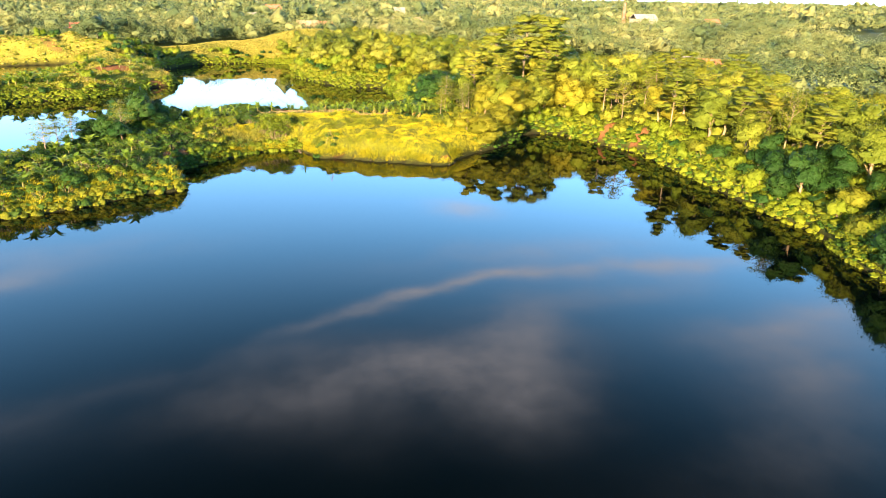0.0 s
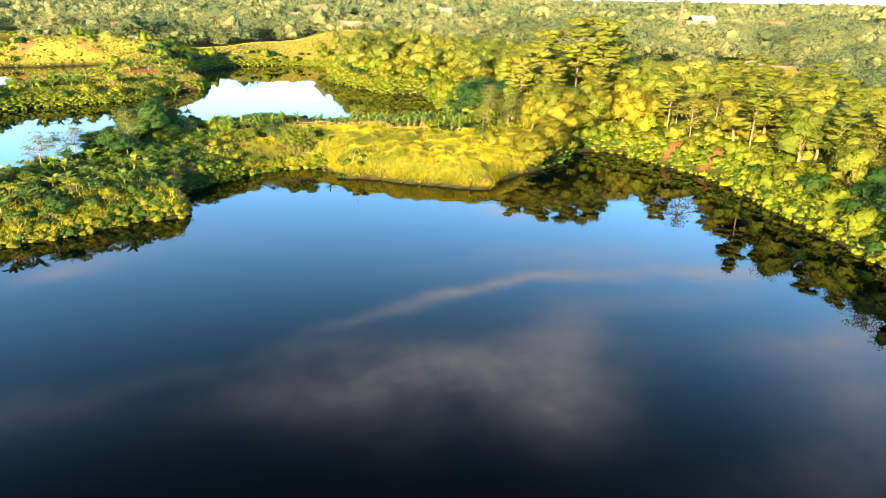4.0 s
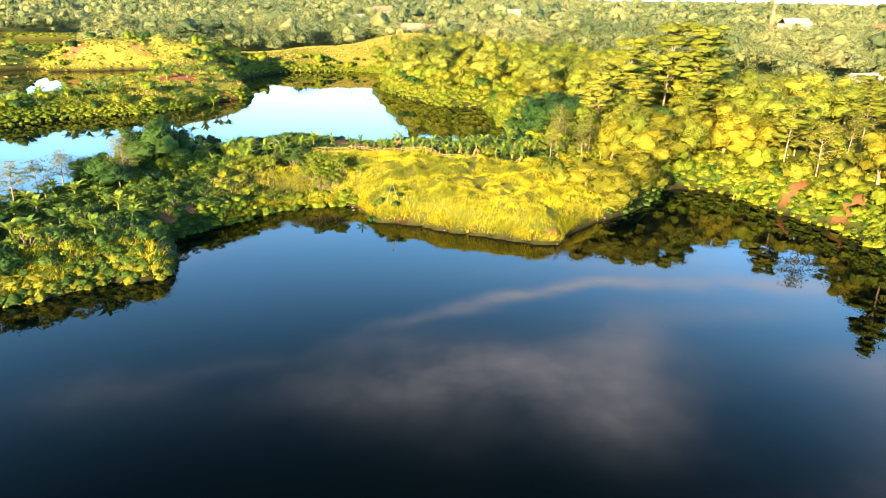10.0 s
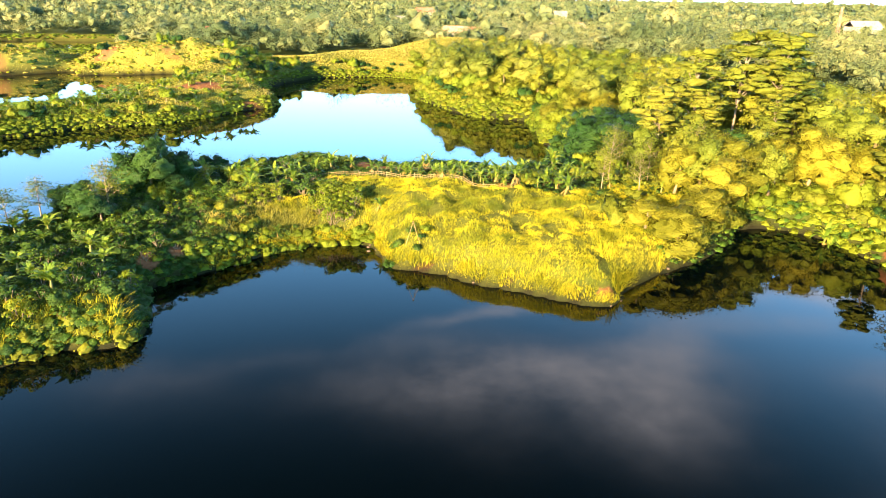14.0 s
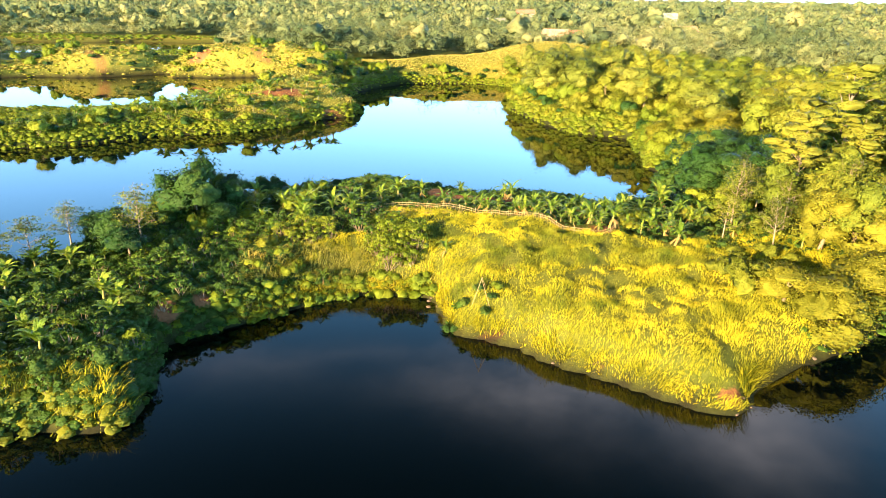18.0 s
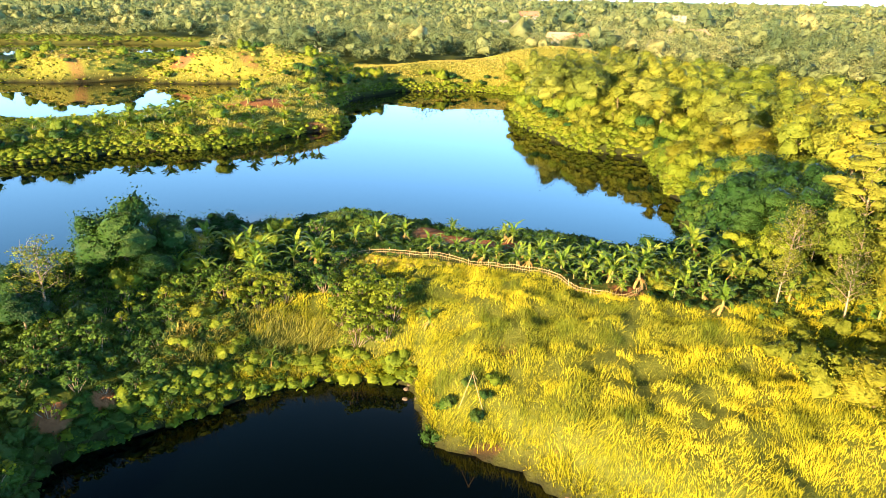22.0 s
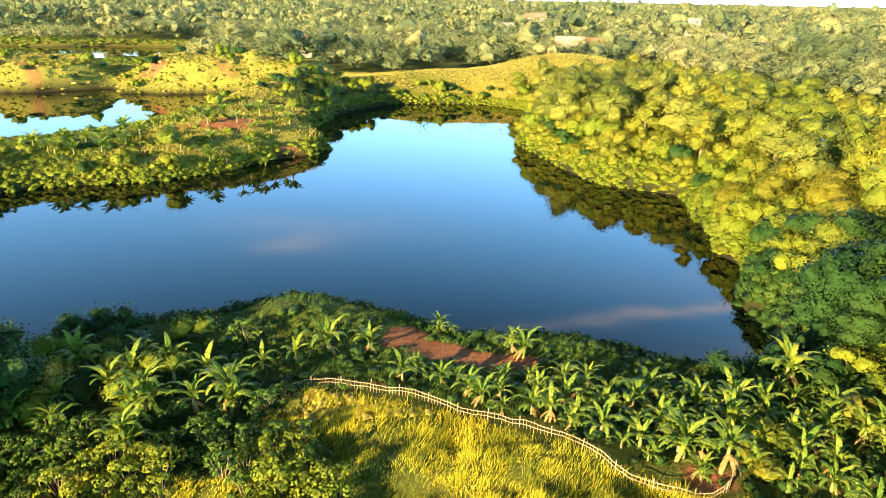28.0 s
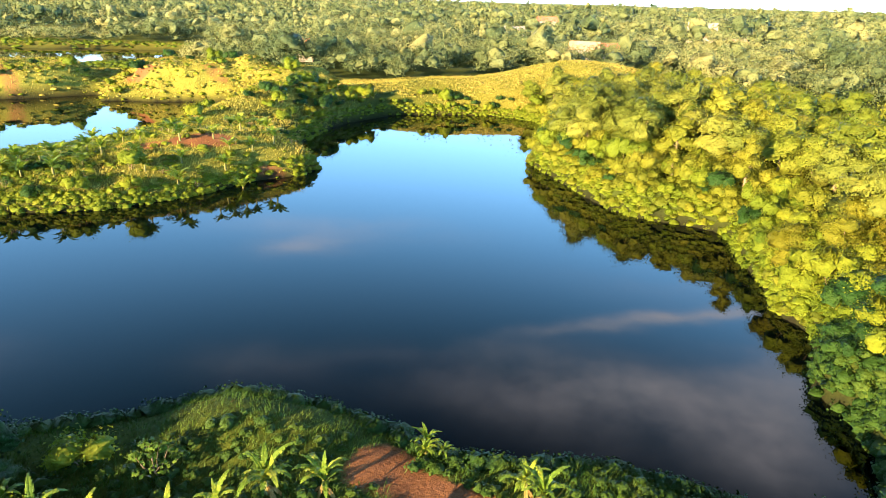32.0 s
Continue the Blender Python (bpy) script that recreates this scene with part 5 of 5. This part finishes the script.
def herbs(name, label, places, size, leaf, count, mat, seed, flat=0.7):
    r = np.random.default_rng(seed)
    z = ground_height(places[:, 0], places[:, 1])
    bare = spots(places[:, 0], places[:, 1], SOILS)
    k = r.uniform(0, 1, len(places)) > bare * 1.2
    C = np.column_stack((places, np.maximum(z, 0) + size * 0.15))[k]
    R = size * r.uniform(0.5, 1.5, len(C)) * (1 + 0.4 * wave(C[:, 0], C[:, 1], 6, seed))
    return tagged(new(name, quads(name, *leaf_blobs(r, C, R, int(count * 1.35), leaf * 0.62, flat, -0.1, 0.95, True), mat)), label, "undergrowth", kind="stuff")


herbs("undergrowth", "low leafy green undergrowth on the western spit", scatter([(-75, 88), (-17, 110), (-17, 130), (-12, 140), (-16, 150), (-36, 168), (-75, 150)], 1.15, 0.2, 60, 70), 0.75, 0.3, 16, M_HERB, 71)
herbs("undergrowth", "low leafy plants in the garden by the fence", scatter([(-30, 160), (-10, 159), (8, 159), (14, 155), (24, 152), (34, 150), (52, 150), (40, 172), (-10, 172)], 1.1, 0.5, 60, 72), 0.5, 0.26, 16, M_HERB, 73)
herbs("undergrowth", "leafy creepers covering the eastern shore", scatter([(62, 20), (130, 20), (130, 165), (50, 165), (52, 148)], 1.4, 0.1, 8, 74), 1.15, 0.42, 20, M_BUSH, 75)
# same creepers as above, in a darker leaf that imitates shade
herbs("undergrowth", "leafy creepers on the eastern shore, darkened for shade", scatter([(34, 165), (62, 165), (62, 200), (34, 200)], 1.4, 0.1, 9, 74), 1.15, 0.42, 20, M_HERB, 75)
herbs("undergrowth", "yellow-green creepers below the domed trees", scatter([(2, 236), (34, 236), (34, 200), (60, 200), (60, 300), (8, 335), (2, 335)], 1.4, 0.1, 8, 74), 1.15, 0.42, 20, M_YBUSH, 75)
herbs("undergrowth", "bushy growth over the peninsula", scatter([(-72, 220), (-40, 232), (-34, 262), (-60, 275), (-75, 245)], 2.6, 0.2, 60, 76), 0.8, 0.36, 14, M_BUSH, 77, 0.5)
# darker leaf than M_BUSH, to bring the bank's shade into the colour
herbs("undergrowth", "leafy growth hanging over the water's edge", not_near(scatter([(-75, 85), (-17, 110), (72, 60), (82, 60), (82, 150), (60, 153), (30, 138), (8, 145), (-24, 146), (-75, 110)], 0.8, 0.0, 2.4, 82), [(22, 128, 24, 9), (2, 140, 10, 5), (-40, 100, 24, 10)]), 0.6, 0.3, 20, M_CASSAVA, 83)
# shade is put into the leaf colour; the next stretch is lighter
herbs("undergrowth", "leafy growth along the middle lake's edge, darkened for shade", scatter([(-40, 162), (34, 170), (37, 170), (44, 200), (30, 200), (30, 180), (-40, 180)], 0.8, 0.0, 3.2, 84), 0.8, 0.36, 22, M_HERB, 85)
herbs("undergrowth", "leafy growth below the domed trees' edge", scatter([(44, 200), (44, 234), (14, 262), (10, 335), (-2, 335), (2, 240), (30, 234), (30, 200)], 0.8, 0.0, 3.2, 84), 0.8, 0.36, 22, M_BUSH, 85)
herbs("undergrowth", "leafy growth along the peninsula's edge", scatter([(-135, 170), (-86, 195), (-34, 232), (-34, 265), (-52, 275), (-52, 345), (-40, 345), (10, 345), (10, 326), (-140, 200)], 1.1, 0.0, 2.2, 86), 0.75, 0.36, 18, M_BUSH, 87)
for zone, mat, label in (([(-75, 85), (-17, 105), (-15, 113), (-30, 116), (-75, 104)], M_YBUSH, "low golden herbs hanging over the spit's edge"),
                         # shade of this bank is put into the herb colour
                         ([(-30, 114), (-14, 113.5), (-12, 127), (-24, 136), (-34, 128)], M_HERB, "herbs on the spit's eastern bank, darkened for shade"),
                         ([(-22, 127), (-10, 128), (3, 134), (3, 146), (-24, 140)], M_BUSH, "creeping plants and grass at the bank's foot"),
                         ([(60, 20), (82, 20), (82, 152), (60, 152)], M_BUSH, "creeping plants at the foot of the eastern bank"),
                         # darker leaf on this stretch stands for shade
                         ([(-60, 160), (36, 165), (46, 180), (46, 202), (30, 202), (30, 182), (-60, 182)], M_HERB, "creeping plants at the middle lake's edge, darkened for shade"),
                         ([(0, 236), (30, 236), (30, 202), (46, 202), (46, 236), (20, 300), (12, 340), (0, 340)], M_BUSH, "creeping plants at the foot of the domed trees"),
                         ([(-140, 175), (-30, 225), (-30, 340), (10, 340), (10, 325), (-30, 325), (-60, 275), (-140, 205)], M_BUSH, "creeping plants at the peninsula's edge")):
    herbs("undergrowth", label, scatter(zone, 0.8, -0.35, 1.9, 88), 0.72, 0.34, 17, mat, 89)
herbs("dry_scrub", "dry yellow scrub and tall grass over the hillside", scatter([(-48, 268), (-44, 330), (8, 328), (50, 345), (50, 385), (-40, 385), (-84, 345), (-86, 300), (-70, 275)], 2.6, 0.1, 99, 160), 0.7, 0.34, 18, M_STRAW, 161, 0.4)
herbs("dry_scrub", "dry yellow scrub over the earth cliffs", scatter([(-200, 300), (-84, 320), (-84, 372), (-200, 372)], 2.3, 0.1, 99, 162), 0.9, 0.4, 18, M_STRAW, 163, 0.5)
herbs("undergrowth", "dark leafy growth on the western half of the peninsula", scatter([(-128, 190), (-86, 205), (-66, 222), (-74, 258), (-92, 275), (-120, 250)], 1.5, 0.3, 99, 164), 0.8, 0.36, 18, M_BUSH, 165, 0.55)
herbs("undergrowth", "green scrub clinging to the earth cliffs", scatter([(-205, 296), (-84, 316), (-70, 345), (-84, 366), (-205, 366)], 2.6, 0.1, 99, 170), 0.9, 0.4, 18, M_BUSH, 171, 0.6)
herbs("undergrowth", "scrub around the far pond", scatter([(-340, 372), (-84, 372), (-140, 478), (-200, 512), (-400, 500)], 4.0, 0.1, 99, 166), 1.5, 0.7, 16, M_BUSH, 167, 0.5)
herbs("dry_scrub", "reddish dry grass before the bamboo fence", scatter([(-8.5, 155), (0, 155.5), (4, 157), (-4, 159), (-8.5, 158)], 0.6, 0.1, 99, 168), 0.35, 0.2, 14, M_STRAW, 169)
herbs("undergrowth", "taro leaves in a low dense patch", scatter([(-17, 147), (-6.5, 148.5), (-6.5, 157), (-9.5, 160), (-18, 160)], 0.6, 0.5, 60, 78), 0.4, 0.3, 12, M_HERB, 79)
herbs("undergrowth", "leafy undergrowth below the eastern wood", scatter(EAST, 3.2, 9, 75, 80), 1.5, 0.6, 14, M_BROAD, 81)


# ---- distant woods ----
def woods(name, label, zone, step, seed, hmin, hmax, leaves, leaf, grain, heads=(1, 2), holes=(), mat=M_HAZYFAR):
    """Far woods in one mesh: every tree has one to three heads of foliage, with gaps and clearings between."""
    r = np.random.default_rng(seed)
    P = scatter(zone, step, 3.0, 1e9, seed, 0.7)
    P = not_near(P, holes) if holes else P
    P = P[(wave(P[:, 0], P[:, 1], step * 10, seed + 7) > -0.5) | (r.uniform(0, 1, len(P)) < 0.4)]
    h = r.uniform(hmin * 0.75, hmax, len(P)) * (0.95 + 0.45 * wave(P[:, 0], P[:, 1], 60, seed)) * np.where(r.uniform(0, 1, len(P)) < 0.14, 1.35, 1.0)
    z = ground_height(P[:, 0], P[:, 1])
    made, T = [], []
    for (x, y), g, t in zip(P, z, h):
        n = r.integers(heads[0], heads[1] + 1)
        tone = np.clip(0.5 + r.uniform(-0.4, 0.4) + 0.8 * wave(x, y, 110, 5), 0, 1)
        for k in range(n):
            w = r.uniform(0, 6.28)
            wide = t * r.uniform(0.42, 0.66) * (1.0 if n == 1 else 0.76)
            off = wide * (0.0 if n == 1 else r.uniform(0.45, 0.9))
            tall = t * (0.44 if n == 1 else r.uniform(0.3, 0.42))
            made.append(lobe(r, (x + off * math.cos(w), y + off * math.sin(w), g + max(tall * 0.9, t * r.uniform(0.48, 0.66))), (wide, wide * r.uniform(0.8, 1.2), tall),
                             int(leaves * min(2.5, max(0.6, (wide / (0.24 * (hmin + hmax))) ** 2))), leaf, -0.45, 0.9, grain, 0.5, 0.1))
            T.append(np.full(len(made[-1][0]), tone, np.float32))
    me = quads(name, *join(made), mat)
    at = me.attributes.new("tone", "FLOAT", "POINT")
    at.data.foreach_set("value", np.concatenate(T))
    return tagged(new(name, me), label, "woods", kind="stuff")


HOLES = [(152, 230, 17, 20), (22, 480, 16, 16), (36, 484, 12, 14), (-107, 420, 11, 13), (-188, 388, 24, 12)]
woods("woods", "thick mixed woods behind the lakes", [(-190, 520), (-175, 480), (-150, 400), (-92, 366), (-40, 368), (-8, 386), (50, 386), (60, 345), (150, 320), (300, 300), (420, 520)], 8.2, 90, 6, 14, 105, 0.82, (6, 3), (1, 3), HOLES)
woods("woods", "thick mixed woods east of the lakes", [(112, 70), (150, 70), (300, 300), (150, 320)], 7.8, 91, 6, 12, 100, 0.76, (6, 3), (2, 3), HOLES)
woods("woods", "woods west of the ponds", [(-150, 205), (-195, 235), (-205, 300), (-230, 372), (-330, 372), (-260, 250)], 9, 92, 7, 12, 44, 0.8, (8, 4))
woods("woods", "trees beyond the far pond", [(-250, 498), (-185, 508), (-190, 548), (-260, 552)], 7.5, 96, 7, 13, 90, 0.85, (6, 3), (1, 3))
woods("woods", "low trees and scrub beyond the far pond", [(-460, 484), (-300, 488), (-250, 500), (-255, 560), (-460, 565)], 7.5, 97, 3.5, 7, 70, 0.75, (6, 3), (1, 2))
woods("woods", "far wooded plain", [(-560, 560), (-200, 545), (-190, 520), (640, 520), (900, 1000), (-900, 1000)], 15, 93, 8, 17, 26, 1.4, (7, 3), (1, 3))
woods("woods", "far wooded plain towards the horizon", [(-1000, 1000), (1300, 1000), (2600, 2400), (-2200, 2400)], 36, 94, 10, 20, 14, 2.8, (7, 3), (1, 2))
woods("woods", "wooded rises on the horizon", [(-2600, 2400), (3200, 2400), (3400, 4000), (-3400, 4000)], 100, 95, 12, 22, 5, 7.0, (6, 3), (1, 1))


# ---- bamboo fence ----
def fence():
    t = root("bamboo_fence", "low bamboo fence of thin upright slats around the garden", "fence")
    line = np.array([(-7.6, 158.2), (-6.3, 159.6), (-4, 159.9), (-1.9, 159.6), (2.3, 158.8), (6.8, 157.3), (10.6, 156), (12.4, 155.1), (15.3, 153.0), (17.7, 151.7), (19.9, 151.0), (21.6, 151.1), (22.9, 152.1), (23.5, 153.4)])
    seg = np.hypot(*np.diff(line, axis=0).T)
    at = np.concatenate(((0,), np.cumsum(seg)))

    def place(s):
        return np.interp(s, at, line[:, 0]), np.interp(s, at, line[:, 1])

    slat = quads("slat", *tube([(0, 0, -0.2), (0, 0, 0.35), (0, 0, 0.72)], [0.016, 0.016, 0.013], 5), M_BAMBOO, True)
    post = quads("post", *tube([(0, 0, -0.3), (0, 0, 0.4), (0, 0, 0.9)], [0.04, 0.038, 0.034], 6), M_BAMBOO, True)
    n = int(at[-1] / 0.26)
    r = np.random.default_rng(3)
    for k in range(n):
        x, y = place(at[-1] * k / (n - 1))
        p = child("post" if k % 9 == 0 else "slat", post if k % 9 == 0 else slat, t)
        p.matrix_basis = Matrix.Translation((x, y, gz(x, y))) @ Euler((r.normal(0, 0.05), r.normal(0, 0.05), 0)).to_matrix().to_4x4() @ Matrix.Diagonal((1, 1, r.uniform(0.9, 1.1), 1))
    for hgt in (0.35, 0.66):
        for k in range(12):
            P = []
            for s in np.linspace(at[-1] * k / 12, at[-1] * (k + 1) / 12, 4):
                x, y = place(s)
                P.append((x, y - 0.05, gz(x, y) + hgt + r.normal(0, 0.02)))
            child("rail", quads("rail", *tube(P, [0.028] * 4, 5), M_BAMBOO, True), t)


fence()


# ---- houses beyond the woods ----
def box(bm, x0, y0, z0, x1, y1, z1):
    m = Matrix.Translation(((x0 + x1) / 2, (y0 + y1) / 2, (z0 + z1) / 2)) @ Matrix.Diagonal((x1 - x0, y1 - y0, z1 - z0, 1))
    bmesh.ops.create_cube(bm, size=1.0, matrix=m)


def house(x, y, turn, w, d, h, roof_mat, label, lift=0.0):
    t = root("house", label, "house", "village houses")
    t.matrix_basis = pose(x, y, gz(x, y) + lift, 0, 0, turn)
    bm = bmesh.new()
    box(bm, -w / 2, -d / 2, -1.0 - lift, w / 2, d / 2, h)
    part("wall", bm, M_PLASTER, t, "pale plaster walls")
    rise, o = d * 0.32, 0.7
    bm = bmesh.new()
    for a in (-1, 1):
        v = [bm.verts.new(p) for p in ((-w / 2 - o, a * (d / 2 + o), h - 0.25), (w / 2 + o, a * (d / 2 + o), h - 0.25), (w / 2 + o * 0.2, 0, h + rise), (-w / 2 - o * 0.2, 0, h + rise))]
        u = [bm.verts.new(p.co + Vector((0, 0, 0.15))) for p in v]
        bm.faces.new(v); bm.faces.new(u)
        for i in range(4):
            bm.faces.new((v[i], v[(i + 1) % 4], u[(i + 1) % 4], u[i]))
    bmesh.ops.recalc_face_normals(bm, faces=bm.faces[:])
    part("roof", bm, roof_mat, t)
    for a in (-1, 1):
        bm = bmesh.new()
        v = [bm.verts.new((a * (w / 2 - 0.1), -d / 2, h)), bm.verts.new((a * (w / 2 - 0.1), d / 2, h)), bm.verts.new((a * (w / 2 - 0.1), 0, h + rise - 0.1))]
        f = bm.faces.new(v)
        bmesh.ops.solidify(bm, geom=[f], thickness=0.1)
        part("gable", bm, M_PLASTER, t)
    bm = bmesh.new()
    box(bm, -0.5, -d / 2 - 0.06, 0, 0.5, -d / 2 + 0.02, 2.05)
    part("door", bm, M_DOOR, t, "dark wooden door")
    for a in (-0.3, 0.3):
        bm = bmesh.new()
        box(bm, a * w - 0.7, -d / 2 - 0.05, 0.9, a * w + 0.7, -d / 2 + 0.02, 2.0)
        win = part("window", bm, M_DOOR, t)
        bm = bmesh.new()
        box(bm, a * w - 0.6, -d / 2 - 0.09, 1.0, a * w + 0.6, -d / 2 - 0.052, 1.9)
        part("pane", bm, M_GLASS, win)


house(-107, 432, 15, 13, 9, 6.5, M_TILE, "house with a faded red tile roof among trees", 0.5)
house(-118, 436, 15, 7, 6, 5.0, M_TIN, "small house with a pale sheet roof among trees", 0)
house(22, 488, -10, 15, 11, 5.0, M_BROWNTILE, "low house with a pale brown roof behind the hill", 1)
house(36, 494, 5, 11, 8, 5.0, M_TILE, "house with a dull red roof behind the hill", 1)
house(-22, 620, 0, 14, 9, 6, M_TIN, "pale roofed house in the far woods", 2)
house(-2, 720, 10, 16, 10, 8, M_TILE, "far house with a bright red roof", 4)
house(110, 560, 20, 13, 9, 6, M_BROWNTILE, "brown roofed house in the far woods", 1)
house(118, 700, -10, 22, 12, 8, M_TIN, "long pale sheet-roofed hall in the far woods", 3)
house(148, 222, 25, 9, 7, 4, M_TIN, "house with a grey sheet roof in a clearing", 0)
house(158, 226, -20, 8, 7, 4, M_TILE, "house with a weathered red roof in a clearing", 0)
house(156, 243, 10, 10, 7, 4.5, M_TIN, "house with a pale roof in a clearing", 0)
house(330, 478, 0, 12, 9, 8, M_TILE, "red roofed house rising over the woods", 2)
house(310, 545, 0, 20, 12, 8, M_TIN, "pale roofed hall in the far woods", 3)


def tower():
    x, y = 272.7, 510.5
    t = root("lattice_mast", "red and white lattice mast above the woods", "mast")
    t.matrix_basis = Matrix.Translation((x, y, gz(x, y)))
    H, b = 24.0, 1.1
    for k in range(4):
        sx, sy = (1, 1, -1, -1)[k], (1, -1, -1, 1)[k]
        child("leg", quads("leg", *tube([(sx * b, sy * b, -0.5), (sx * 0.35, sy * 0.35, H)], [0.16, 0.12], 5), M_REDPAINT, True), t)
    for i in range(10):
        z = H * i / 10
        f, g = b + (0.35 - b) * i / 10, b + (0.35 - b) * (i + 1) / 10
        mat = M_REDPAINT if i % 2 == 0 else M_PLASTER
        pieces = []
        for k in range(4):
            c = ((1, 1), (1, -1), (-1, -1), (-1, 1))
            (ax, ay), (bx, by) = c[k], c[(k + 1) % 4]
            pieces.append(tube([(ax * f, ay * f, z), (bx * g, by * g, z + H / 10)], [0.09, 0.09], 4))
            pieces.append(tube([(ax * f, ay * f, z), (bx * f, by * f, z)], [0.09, 0.09], 4))
        child("bracing", quads("bracing", *join(pieces), mat, True), t)


tower()


# ---- small things on the bank ----
def pole_frame():
    t = root("bamboo_tripod", "thin bamboo poles leaning together on the bank", "pole frame")
    for a, b in (((7.6, 134.3), (8.6, 134.9)), ((9.6, 134.0), (8.5, 134.9)), ((8.9, 136.3), (8.6, 134.8))):
        child("pole", quads("pole", *tube([(a[0], a[1], gz(*a) - 0.2), (b[0], b[1], gz(*b) + 2.2)], [0.035, 0.025], 5), M_BAMBOO, True), t)


pole_frame()


def stones():
    r = np.random.default_rng(8)
    made = []
    for k in range(4):
        bm = bmesh.new()
        bmesh.ops.create_icosphere(bm, subdivisions=2, radius=1.0)
        for v in bm.verts:
            v.co *= 1 + 0.28 * noise.noise(v.co * 1.3 + Vector((k * 7, 0, 0)))
            v.co.z *= 0.6
        me = bpy.data.meshes.new("stone")
        bm.to_mesh(me); bm.free()
        me.materials.append(M_STONE)
        made.append(me)
    for k in range(30):
        s = r.uniform(0, 1)
        i = r.integers(13, 27)
        p = RINGS[0][(i * 3 + int(s * 3)) % len(RINGS[0])] + r.normal(0, 0.35, 2)
        z = max(0.0, gz(*p))
        ob = tagged(new("stone", made[r.integers(0, 4)]), "brown stone at the water's edge", "stone", "shore stones")
        q = r.uniform(0.08, 0.26)
        ob.matrix_basis = Matrix.Translation((p[0], p[1], z + 0.02)) @ Matrix.Rotation(r.uniform(0, 6.28), 4, "Z") @ Matrix.Diagonal((q, q * 1.2, q, 1))


stones()
